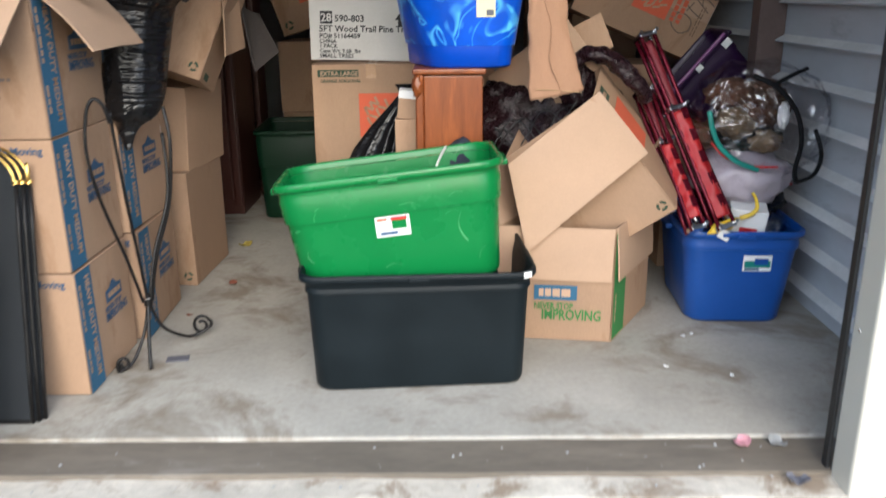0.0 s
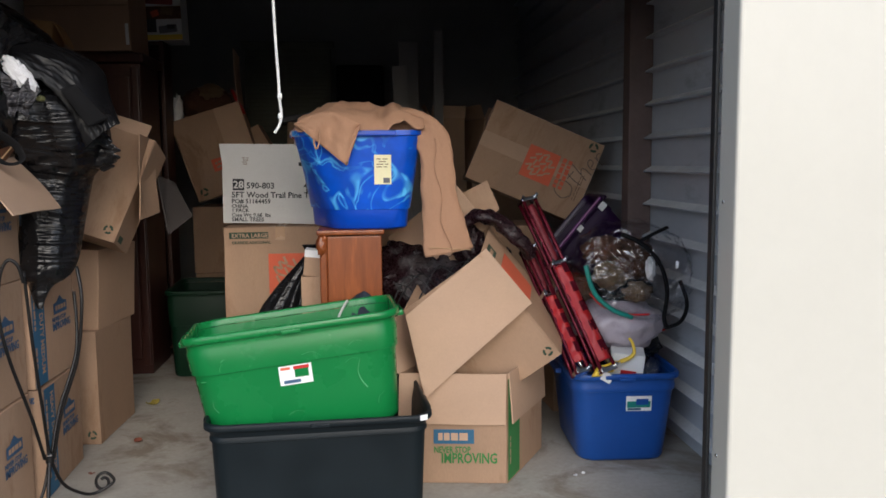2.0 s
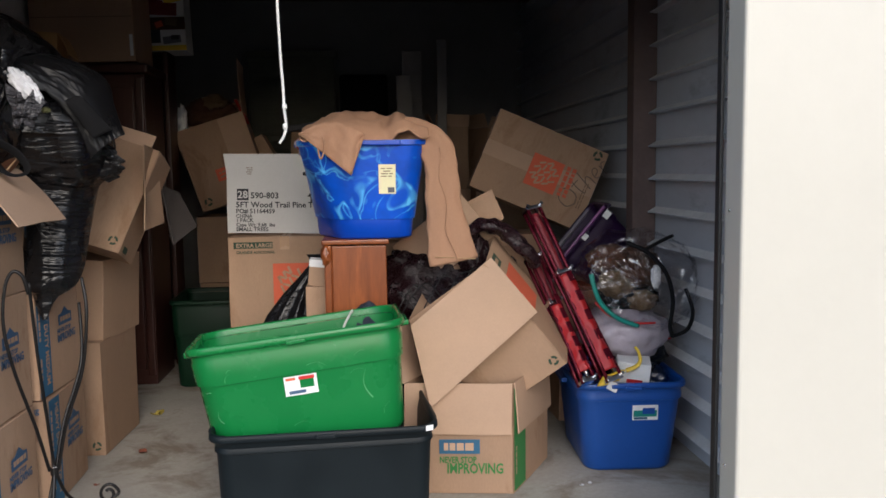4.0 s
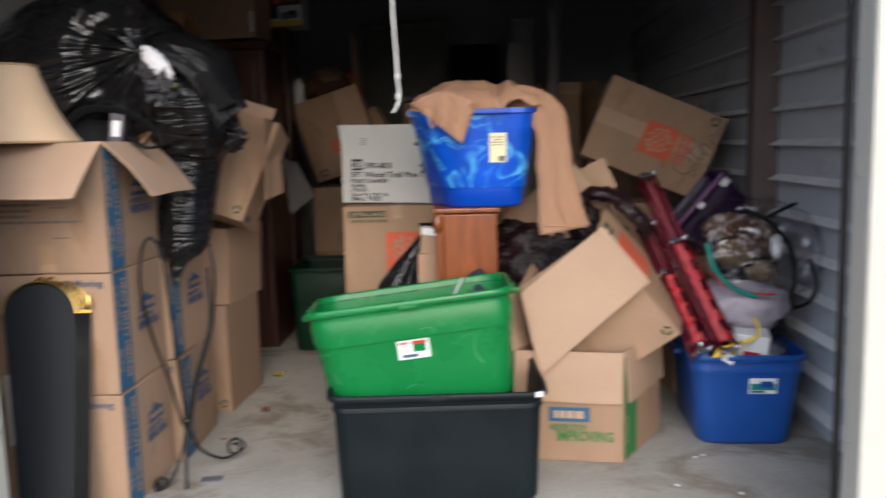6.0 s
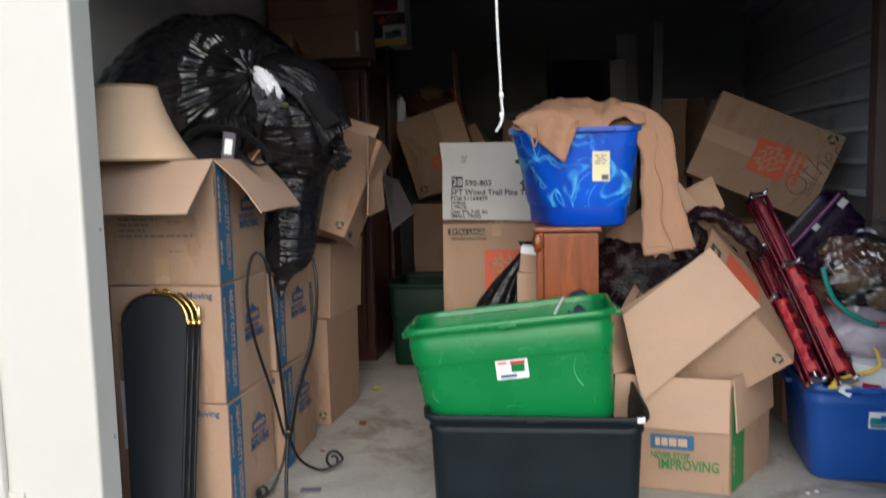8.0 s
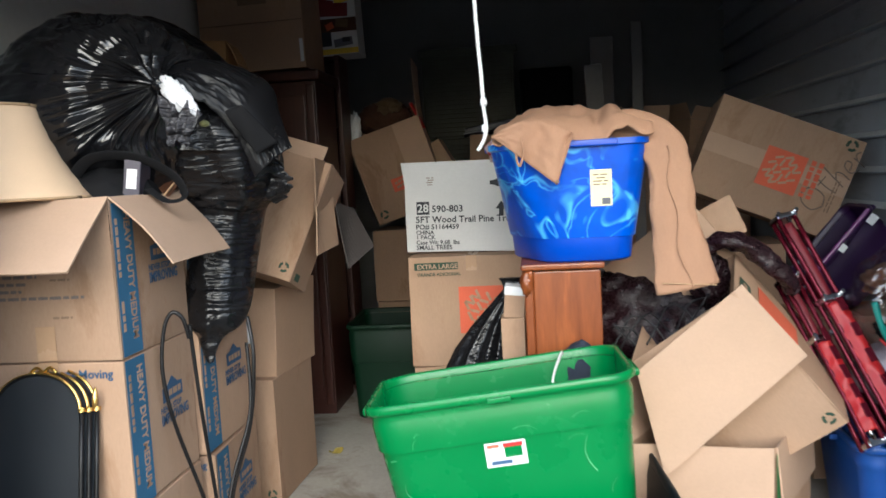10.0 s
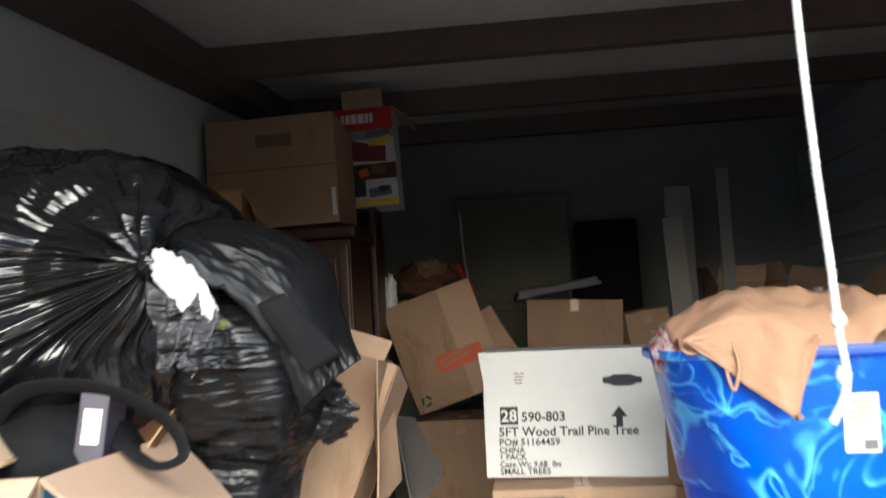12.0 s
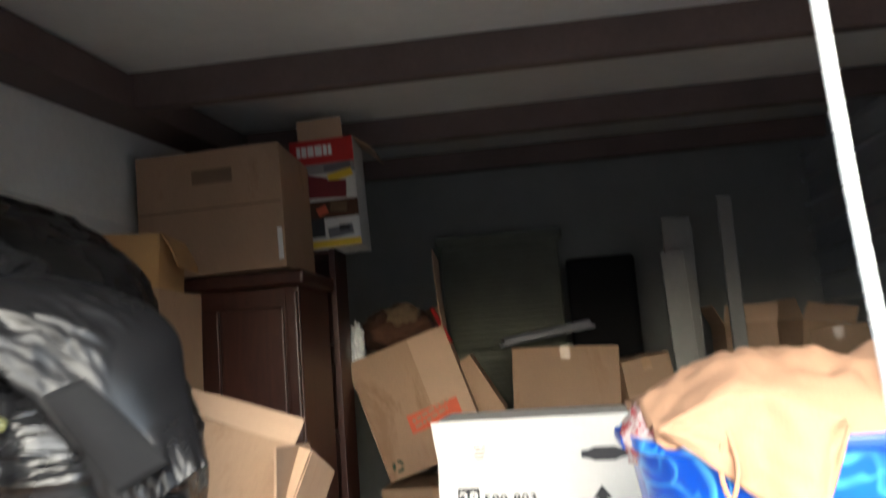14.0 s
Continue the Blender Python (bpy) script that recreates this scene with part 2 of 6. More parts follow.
M["tote_green"] = surface("green_plastic", (0.013, 0.165, 0.038), 0.27, spec=0.35, var=0.08, big=4, fine=120, bump=0.06, bump_scale=120, stain=((0.04, 0.25, 0.07), 7.0, 0.66))
M["tote_black"] = surface("black_plastic", (0.006, 0.010, 0.0125), 0.5, spec=0.2, var=0.2, big=4, fine=120, bump=0.08, bump_scale=140)
M["tote_blue"] = surface("blue_plastic", (0.012, 0.07, 0.31), 0.38, var=0.1, big=4, fine=120, bump=0.06, bump_scale=120)
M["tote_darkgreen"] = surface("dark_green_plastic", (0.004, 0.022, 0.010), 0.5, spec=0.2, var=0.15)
M["magenta"] = surface("bright_purple_plastic", (0.16, 0.02, 0.16), 0.35, var=0.1)
M["bag_matt"] = plastic_film("slack_black_bin_liner", (0.008, 0.008, 0.009), rough=0.24, scale=5.5, strength=0.7, depth=0.02, ior=1.42)
M["purple_dark"] = surface("dark_purple_plastic", (0.022, 0.005, 0.04), 0.4, var=0.2)
M["scuff"] = surface("pale_green_scuff", (0.10, 0.36, 0.14), 0.5, var=0.2)
M["basket"] = marbled("marbled_blue_plastic", (0.006, 0.075, 0.52), (0.13, 0.50, 0.88))
M["basket_plain"] = surface("plain_blue_plastic", (0.006, 0.06, 0.47), 0.33, var=0.1)
M["shirt"] = surface("tan_corduroy_cloth", (0.37, 0.21, 0.125), 0.9, var=0.1, big=5, fine=180, bump=0.35, bump_scale=220, stretch=(1, 1, 0.4))
M["redwhite"] = surface("red_and_white_cloth", (0.62, 0.55, 0.53), 0.85, var=0.05, stain=((0.42, 0.03, 0.04), 34.0, 0.46))
M["oak"] = wood("orange_stained_wood", (0.14, 0.034, 0.008), (0.33, 0.10, 0.025), 3, rough=0.3)
M["cherry"] = wood("dark_cherry_wood", (0.03, 0.008, 0.006), (0.06, 0.018, 0.011), 5)
M["bag"] = plastic_film("black_bin_liner", (0.008, 0.008, 0.009), rough=0.16, strength=0.5, ior=1.42)
M["bag_pleated"] = plastic_film("pleated_black_bin_liner", (0.008, 0.008, 0.009), rough=0.13, strength=0.45, depth=0.014, radial=True, ior=1.5)
M["bag_dull"] = plastic_film("dull_black_bin_liner", (0.009, 0.009, 0.010), rough=0.24, scale=3.0, strength=0.4, depth=0.02, ior=1.42)
M["nylon"] = surface("black_nylon", (0.007, 0.007, 0.008), 0.32, spec=0.26, var=0.15, big=6, fine=200, bump=0.12, bump_scale=26, depth=0.004)
M["black_cloth"] = surface("black_cloth", (0.007, 0.007, 0.008), 0.85, spec=0.2, var=0.2, bump=0.3)
M["navy_cloth"] = surface("navy_cloth", (0.012, 0.016, 0.03), 0.9, var=0.2, bump=0.3)
M["sequin"] = plastic_film("dark_maroon_sequin_cloth", (0.014, 0.006, 0.008), rough=0.25, scale=60, strength=0.5, depth=0.003, ior=1.35)
M["tissue"] = surface("white_fluff", (0.66, 0.66, 0.68), 0.95, var=0.06, bump=0.8, bump_scale=90, depth=0.006)
M["shade"] = surface("cream_lampshade_cloth", (0.70, 0.50, 0.315), 0.8, var=0.05, big=5, fine=220, bump=0.1, bump_scale=250)
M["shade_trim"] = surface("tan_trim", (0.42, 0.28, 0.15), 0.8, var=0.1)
M["smoky_film"] = plastic_film("smoky_grey_film", (0.055, 0.053, 0.058), rough=0.25, scale=9, strength=1.0)
M["iron"] = surface("black_wrought_iron", (0.012, 0.011, 0.011), 0.4, metal=0.4, var=0.3, bump=0.3)
M["screen"] = surface("black_mesh_screen", (0.009, 0.012, 0.016), 0.6, var=0.15, fine=300, bump=0.3, bump_scale=400)
M["brass"] = surface("polished_brass", (0.75, 0.52, 0.16), 0.22, metal=1.0, var=0.1)
M["chrome"] = surface("chrome", (0.7, 0.7, 0.72), 0.15, metal=1.0, var=0.1)
M["red_cloth"] = surface("red_chair_cloth", (0.40, 0.009, 0.012), 0.5, var=0.2, fine=150, bump=0.3, bump_scale=90)
M["maroon_metal"] = surface("wine_red_tube", (0.13, 0.006, 0.018), 0.25, metal=0.6, var=0.15)
M["maroon_cloth"] = surface("wine_red_cloth", (0.14, 0.006, 0.014), 0.55, var=0.25, fine=120, bump=0.4, bump_scale=80)
M["clear"] = clear_film("clear_vinyl")
M["tan_plush"] = surface("tan_plush", (0.15, 0.10, 0.055), 0.95, var=0.3, bump=0.8, bump_scale=70, depth=0.006)
M["brown_plush"] = surface("brown_plush", (0.085, 0.036, 0.018), 0.95, var=0.35, bump=0.8, bump_scale=60, depth=0.006)
M["teal"] = surface("teal_plastic", (0.02, 0.22, 0.18), 0.4, var=0.15)
M["pinkwhite"] = surface("pale_pink_plastic_bag", (0.42, 0.37, 0.41), 0.35, var=0.12, bump=0.5, bump_scale=20, depth=0.01)
M["red_plain"] = surface("red_plastic", (0.5, 0.02, 0.02), 0.4, var=0.1)
M["yellow_plain"] = surface("yellow_plastic", (0.72, 0.50, 0.03), 0.45, var=0.1)
M["rope"] = surface("white_rope", (0.74, 0.73, 0.68), 0.85, var=0.12, fine=200, bump=0.9, bump_scale=300, depth=0.003)
M["purple_book"] = surface("grey_purple_cover", (0.06, 0.052, 0.07), 0.5, var=0.1)
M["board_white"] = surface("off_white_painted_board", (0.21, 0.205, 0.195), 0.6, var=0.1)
M["board_green"] = surface("pale_green_board", (0.10, 0.105, 0.08), 0.7, var=0.2, big=5)
M["grey_plastic"] = surface("grey_plastic", (0.24, 0.25, 0.25), 0.5, var=0.1)
M["maroon_print"] = surface("dark_red_print", (0.17, 0.012, 0.018), 0.5, var=0.2)
M["pack"] = surface("olive_package", (0.16, 0.16, 0.06), 0.4, var=0.3)
M["leaf"] = surface("dry_leaf", (0.38, 0.30, 0.05), 0.8, var=0.3)
M["leaf_red"] = surface("brown_leaf", (0.22, 0.07, 0.04), 0.8, var=0.3)
M["card_slate"] = surface("slate_card", (0.12, 0.12, 0.14), 0.5, var=0.1)
# card darkened to near black: shade on the torn flap put into its colour
M["card_grey"] = surface("shaded_grey_card", (0.06, 0.05, 0.045), 0.9, var=0.15, big=4, fine=100, bump=0.2)
M["leather"] = surface("brown_leather", (0.10, 0.045, 0.022), 0.45, var=0.2, big=8, fine=140, bump=0.3, bump_scale=120)
M["pink_litter"] = surface("pink_wrapper", (0.62, 0.30, 0.34), 0.5, var=0.3, fine=60)


# ---- helpers of this scene ----
def part(name, bm, mat, parent=None, label="", m=None, smooth=False):
    me = bpy.data.meshes.new(name)
    bm.normal_update()
    bm.to_mesh(me)
    bm.free()
    for k in (mat if isinstance(mat, (list, tuple)) else [mat]):
        me.materials.append(M[k])
    if smooth:
        me.polygons.foreach_set("use_smooth", [True] * len(me.polygons))
    ob = new(name, me)
    if parent:
        ob.parent = parent
    if m is not None:
        ob.matrix_basis = m
    if label:
        tagged(ob, label)
    return ob


def thing(name, label, category, m, group=""):
    e = new(name)
    e.empty_display_size = 0.05
    e.matrix_basis = m
    return tagged(e, label, category, group)


def rbox(w, d, h, r=0.004, n=3, dent=0.0, at=(0, 0, 0), bm=None, seed=0.0):
    """A box with rounded edges, base centre at `at`, its faces a little uneven."""
    bm = bm or bmesh.new()
    r = min(r, w * 0.3, d * 0.3, h * 0.3)
    half = (w / 2, d / 2, h / 2)
    lines = [[-a, -a + r * 0.4, -a + r] + [-a + r + (2 * a - 2 * r) * i / n for i in range(1, n)] + [a - r, a - r * 0.4, a] for a in half]
    made = {}

    def vert(p):
        key = tuple(round(c, 6) for c in p)
        if key not in made:
            q = Vector(p)
            inner = Vector([max(-a + r, min(a - r, c)) for a, c in zip(half, q)])
            dd = q - inner
            if dd.length > 1e-9:
                q = inner + dd.normalized() * r
                if dent:
                    k = noise.noise(Vector((q.x * 3 + seed, q.y * 3 - seed, q.z * 3 + at[2]))) 
                    q -= dd.normalized() * dent * (0.5 + k)
            made[key] = bm.verts.new((q.x + at[0], q.y + at[1], q.z + at[2] + half[2]))
        return made[key]

    for ax in range(3):
        u, v = (ax + 1) % 3, (ax + 2) % 3
        for s in (-1, 1):
            for i in range(len(lines[u]) - 1):
                for j in range(len(lines[v]) - 1):
                    quad = []
                    for a, b in ((i, j), (i + 1, j), (i + 1, j + 1), (i, j + 1)):
                        p = [0, 0, 0]
                        p[ax], p[u], p[v] = s * half[ax], lines[u][a], lines[v][b]
                        quad.append(vert(p))
                    bm.faces.new(quad if s > 0 else quad[::-1])
    return bm


def smooth_path(pts, n=8):
    pts = [Vector(p) for p in pts]
    out = []
    for i in range(len(pts) - 1):
        p0, p1, p2, p3 = pts[max(i - 1, 0)], pts[i], pts[i + 1], pts[min(i + 2, len(pts) - 1)]
        for k in range(n):
            t = k / n
            out.append(0.5 * (2 * p1 + (p2 - p0) * t + (2 * p0 - 5 * p1 + 4 * p2 - p3) * t * t + (3 * p1 - p0 - 3 * p2 + p3) * t ** 3))
    return out + [pts[-1]]


def tube(pts, r, seg=8, n=6, bm=None, flat=1.0):
    """A rod of radius r (a number or one for each end) swept along a smooth path."""
    bm = bm or bmesh.new()
    path = smooth_path(pts, n) if n > 1 else [Vector(p) for p in pts]
    ra, rb = r if isinstance(r, tuple) else (r, r)
    rings = []
    side = None
    for i, p in enumerate(path):
        d = (path[min(i + 1, len(path) - 1)] - path[max(i - 1, 0)]).normalized()
        if side is None:
            side = d.orthogonal().normalized()
        side = (side - d * side.dot(d))
        side = side.normalized() if side.length > 1e-6 else d.orthogonal().normalized()
        up = d.cross(side)
        rad = ra + (rb - ra) * i / max(1, len(path) - 1)
        rings.append([bm.verts.new(p + side * math.cos(a) * rad + up * math.sin(a) * rad * flat) for a in [2 * math.pi * k / seg for k in range(seg)]])
    for a, b in zip(rings, rings[1:]):
        for k in range(seg):
            bm.faces.new((a[k], a[(k + 1) % seg], b[(k + 1) % seg], b[k]))
    bm.faces.new(rings[0][::-1])
    bm.faces.new(rings[-1])
    return bm


def loft(rings, caps=True, bm=None):
    bm = bm or bmesh.new()
    vs = [[bm.verts.new(p) for p in ring] for ring in rings]
    n = len(vs[0])
    for a, b in zip(vs, vs[1:]):
        for k in range(n):
            bm.faces.new((a[k], a[(k + 1) % n], b[(k + 1) % n], b[k]))
    if caps:
        bm.faces.new(vs[0][::-1])
        bm.faces.new(vs[-1])
    return bm


def rounded(w, d, r, z, n=6):
    """A rounded rectangle as a ring of points."""
    out = []
    for cx, cy, a0 in ((w / 2 - r, d / 2 - r, 0), (-w / 2 + r, d / 2 - r, 90), (-w / 2 + r, -d / 2 + r, 180), (w / 2 - r, -d / 2 + r, 270)):
        for k in range(n + 1):
            a = radians(a0 + 90 * k / n)
            out.append((cx + r * math.cos(a), cy + r * math.sin(a), z))
    return out


def cyl(r, h, seg=24, at=(0, 0, 0), r2=None, bm=None):
    r2 = r if r2 is None else r2
    ring = lambda q, z: [(at[0] + q * math.cos(2 * math.pi * k / seg), at[1] + q * math.sin(2 * math.pi * k / seg), at[2] + z) for k in range(seg)]
    return loft([ring(r, 0), ring(r2, h)], bm=bm)


def slab(outline, thick):
    """A flat outline in x and z, given a thickness in y."""
    bm = bmesh.new()
    a = [bm.verts.new((x, -thick / 2, z)) for x, z in outline]
    b = [bm.verts.new((x, thick / 2, z)) for x, z in outline]
    n = len(a)
    bm.faces.new(a)
    bm.faces.new(b[::-1])
    for k in range(n):
        bm.faces.new((a[(k + 1) % n], a[k], b[k], b[(k + 1) % n]))
    bmesh.ops.recalc_face_normals(bm, faces=bm.faces[:])
    return bm


def sheet(fn, nu, nv, thick=0.003):
    """A thin sheet through fn(u, v), with both sides and an edge."""
    bm = bmesh.new()
    pts = [[Vector(fn(i / nu, j / nv)) for j in range(nv + 1)] for i in range(nu + 1)]
    top, low = [], []
    for i in range(nu + 1):
        rt, rl = [], []
        for j in range(nv + 1):
            du = pts[min(i + 1, nu)][j] - pts[max(i - 1, 0)][j]
            dv = pts[i][min(j + 1, nv)] - pts[i][max(j - 1, 0)]
            nn = du.cross(dv)
            nn = nn.normalized() if nn.length > 1e-9 else Vector((0, 0, 1))
            rt.append(bm.verts.new(pts[i][j] + nn * thick / 2))
            rl.append(bm.verts.new(pts[i][j] - nn * thick / 2))
        top.append(rt)
        low.append(rl)
    for i in range(nu):
        for j in range(nv):
            bm.faces.new((top[i][j], top[i + 1][j], top[i + 1][j + 1], top[i][j + 1]))
            bm.faces.new((low[i][j], low[i][j + 1], low[i + 1][j + 1], low[i + 1][j]))
    for i in range(nu):
        bm.faces.new((top[i][0], low[i][0], low[i + 1][0], top[i + 1][0]))
        bm.faces.new((top[i + 1][nv], low[i + 1][nv], low[i][nv], top[i][nv]))
    for j in range(nv):
        bm.faces.new((top[0][j + 1], low[0][j + 1], low[0][j], top[0][j]))
        bm.faces.new((top[nu][j], low[nu][j], low[nu][j + 1], top[nu][j + 1]))
    return bm


def quad_sheet(a, b, c, d, thick=0.005, n=8, bulge=0.0, seed=0.0):
    a, b, c, d = [Vector(p) for p in (a, b, c, d)]
    nn = (b - a).cross(d - a).normalized()

    def fn(u, v):
        p = (a * (1 - u) + b * u) * (1 - v) + (d * (1 - u) + c * u) * v
        return p + nn * (bulge * math.sin(math.pi * u) * math.sin(math.pi * v) + 0.004 * noise.noise(p * 5 + Vector((seed, 0, 0))))
    return sheet(fn, n, n, thick)


def blob(center, radii, folds=0.12, freq=2.2, seed=0.0, sub=4, flat_z=None):
    """A lumpy soft body, creased."""
    bm = bmesh.new()
    bmesh.ops.create_icosphere(bm, subdivisions=sub, radius=1.0)
    c, rr = Vector(center), Vector(radii)
    off = Vector((seed, seed * 1.7, -seed))
    for v in bm.verts:
        n0 = v.co.normalized()
        k = 1 + folds * noise.fractal(n0 * freq + off, 0.8, 2.1, 4)
        k += folds * 0.5 * (1 - 2 * abs(noise.noise(n0 * freq * 2.6 + off * 2)))
        p = Vector((n0.x * rr.x, n0.y * rr.y, n0.z * rr.z)) * k + c
        if flat_z is not None and p.z < flat_z:
            p.z = flat_z + (p.z - flat_z) * 0.08
        v.co = p
    return bm


def knotted_bag(center, radii, axis, folds=0.06, seed=0.0, n_ang=420, n_phi=150):
    """A full bag tied at its pole: a polar grid whose pleats run out from the knot and die away over the body."""
    c, rr, ax = Vector(center), Vector(radii), Vector(axis).normalized()
    e1 = ax.orthogonal().normalized()
    e2 = ax.cross(e1)
    off = Vector((seed, -seed, seed * 0.6))
    rings = []
    for j in range(n_phi + 1):
        phi = 0.02 + (math.pi - 0.04) * (j / n_phi) ** 1.25
        ring = []
        for i in range(n_ang):
            a = 2 * math.pi * i / n_ang
            n0 = ax * math.cos(phi) + (e1 * math.cos(a) + e2 * math.sin(a)) * math.sin(phi)
            turn = a + 0.35 * noise.noise(n0 * 1.6 + off)
            d = Vector((math.cos(turn), math.sin(turn), 0))
            k = 1 + folds * noise.fractal(n0 * 1.4 + off, 0.8, 2.1, 3)
            near = math.exp(-phi / 0.95) * min(1.0, phi / 0.22)
            pl = 0.0
            for f, w in ((3.2, 0.075), (7.5, 0.045), (16.0, 0.018)):
                pl += w * (0.55 - 2.0 * abs(noise.noise(d * f + Vector((0, 0, phi * (0.5 + 0.03 * f) + f)) + off)))
            k += near * pl
            far = min(1.0, phi / 0.9)
            for f, w in ((2.6, 0.030), (5.5, 0.016)):
                q = Vector((n0.x * f, n0.y * f, n0.z * f * 1.3)) + off * f
                k += far * w * (0.4 - 2.0 * abs(noise.noise(q + Vector((0.5, 0.2, 0.1)) * noise.noise(q * 0.5))))
            k += 0.16 * math.exp(-phi / 0.16) - 0.06 * math.exp(-((phi - 0.40) / 0.18) ** 2)
            ring.append(Vector((n0.x * rr.x, n0.y * rr.y, n0.z * rr.z)) * k + c)
        rings.append(ring)
    return loft(rings)


def crease(bm, k):
    for v in bm.verts:
        v.co += Vector((noise.noise(v.co * 22), noise.noise(v.co * 22 + Vector((9, 0, 0))), noise.noise(v.co * 22 + Vector((0, 9, 0))))) * k
    return bm


def text(s, size, mat, parent, m, align="LEFT", name="lettering", depth=0.0004, sx=1.0):
    cu = bpy.data.curves.new(name, "FONT")
    cu.body, cu.size, cu.extrude, cu.align_x = s, size, depth, align
    cu.resolution_u = 2
    cu.offset = size * 0.02
    tmp = bpy.data.objects.new("tmp", cu)
    scene.collection.objects.link(tmp)
    me = bpy.data.meshes.new_from_object(tmp.evaluated_get(bpy.context.evaluated_depsgraph_get()))
    bpy.data.objects.remove(tmp)
    bpy.data.curves.remove(cu)
    me.name = name
    me.materials.clear()
    me.materials.append(M[mat])
    ob = new(name, me)
    ob.parent = parent
    ob.matrix_basis = m @ Matrix.Diagonal((sx, 1, 1, 1))
    return ob


def decal(name, w, h, mat, parent, m, label="", thick=0.0012):
    """A printed or stuck-on patch, centred, in the x-y plane of m."""
    return part(name, rbox(w, h, thick, 0.0004, 1), mat, parent, label, m)


def bars(parent, m, rows, mat, height=0.008, gap=0.015):
    """Writing too small to read, as bars. rows: (indent, length) for each line."""
    bm = bmesh.new()
    for i, (x, ln) in enumerate(rows):
        x0 = x
        k = 0
        while x0 < x + ln - 0.004:
            wd = min(0.018 + 0.017 * ((i * 7 + k * 5) % 4) / 3, x + ln - x0)
            rbox(wd, height, 0.0008, 0.0003, 1, at=(x0 + wd / 2, -i * gap, 0), bm=bm)
            x0 += wd + 0.006
            k += 1
    return tagged(part("small_print", bm, mat, parent, m=m), kind="stuff")


def recycle_mark(parent, m, r=0.022, mat="ink_darkgreen"):
    bm = bmesh.new()
    for k in range(3):
        a0 = k * 120
        ring_o, ring_i = [], []
        for j in range(7):
            a = radians(a0 + 88 * j / 6)
            ring_o.append((r * math.cos(a), r * math.sin(a)))
            ring_i.append((r * 0.52 * math.cos(a), r * 0.52 * math.sin(a)))
        for j in range(6):
            q = [ring_o[j], ring_o[j + 1], ring_i[j + 1], ring_i[j]]
            bm.faces.new([bm.verts.new((x, y, 0.0012)) for x, y in q])
    return part("recycling_mark", bm, mat, parent, m=m)


def front(w, d, x, z, lift=0.0022):
    return pose(x, -d / 2 - lift, z, 90, 0, 0)


def right(w, d, y, z, lift=0.0022):
    return pose(w / 2 + lift, y, z, 90, 0, 90)


def carton(label, w, d, h, m, closed=True, flaps=(), mat="card", tape=True, seed=0.0, group="", name="carton", thick=0.005):
    """A cardboard box, base centre at m. flaps: (side, length, degrees from upright, width share, skew)."""
    e = thing(name, label, "carton", m, group)
    if closed:
        part("body", rbox(w, d, h, 0.005, 5, 0.004, seed=seed), mat, e)
        if tape:
            decal("tape", 0.05, d * 1.0, "tape", e, pose(0, 0, h - 0.001))
            decal("tape", 0.05, 0.07, "tape", e, pose(0, -d / 2 - 0.0006, h - 0.035, 90))
            part("seam", rbox(0.004, d * 0.98, 0.003, 0.001, 1, at=(0, 0, h - 0.0015)), "ink_brown", e)
    else:
        part("bottom", rbox(w - 2 * thick, d - 2 * thick, thick, 0.002, 2), mat, e)
        for sx in (-1, 1):
            part("side", rbox(thick, d, h, 0.002, 4, 0.003, at=(sx * (w - thick) / 2, 0, 0), seed=seed + sx), mat, e)
            part("side", rbox(w - 2 * thick, thick, h, 0.002, 4, 0.003, at=(0, sx * (d - thick) / 2, 0), seed=seed + sx * 2), mat, e)
        for side, ln, deg, share, skew in flaps:
            wd = (w if side in ("front", "back") else d) * share
            a = radians(deg)

            def fn(u, v, wd=wd, ln=ln, skew=skew, a=a):
                curl = a + 0.18 * (v - 0.5) * skew
                x = (u - 0.5) * wd * (1 - 0.06 * v * abs(skew))
                return (x + skew * 0.02 * v, -ln * v * math.sin(curl), ln * v * math.cos(curl) + 0.006 * noise.noise(Vector((x * 4, v * 3, seed))))
            turn = {"front": 0, "right": 90, "back": 180, "left": 270}[side]
            off = (d if side in ("front", "back") else w) / 2
            mm = pose(0, 0, h, 0, 0, turn) @ pose(0, -off, 0)
            part("flap", sheet(fn, 6, 6, 0.005), mat if mat == "card_yellowed" else "card_in", e, m=mm)
    return e


def squash(e, k):
    """Lean a carton's sides out of square: x grows with depth."""
    sh = Matrix(((1, k, 0, 0), (0, 1, 0, 0), (0, 0, 1, 0), (0, 0, 0, 1)))
    for c in e.children:
        c.data.transform(c.matrix_basis)
        c.matrix_basis = Matrix.Identity(4)
        c.data.transform(sh)


def orange_logo(e, m, s=0.2, back="card"):
    """An orange square with slanted strokes left bare."""
    decal("printed_square", s, s, "ink_orange", e, m)
    bm = bmesh.new()
    for k, (o, ln) in enumerate(((-0.30, 0.5), (-0.1, 0.85), (0.1, 0.95), (0.3, 0.6))):
        nseg = 5
        for j in range(nseg):
            t = -0.5 + (j + 0.5) / nseg
            q = pose(o * s * 0.72 + t * ln * s * 0.6, -o * s * 0.72 + t * ln * s * 0.6, 0.0012, 0, 0, 45 + (28 if j % 2 else -20))
            b0 = rbox(0.012 * s / 0.2, 0.04 * s / 0.2, 0.0008, 0.0003, 1)
            b0.transform(q)
            me = bpy.data.meshes.new("t")
            b0.to_mesh(me)
            b0.free()
            bm.from_mesh(me)
            bpy.data.meshes.remove(me)
    tagged(part("print_pattern", bm, back, e, m=m), kind="stuff")


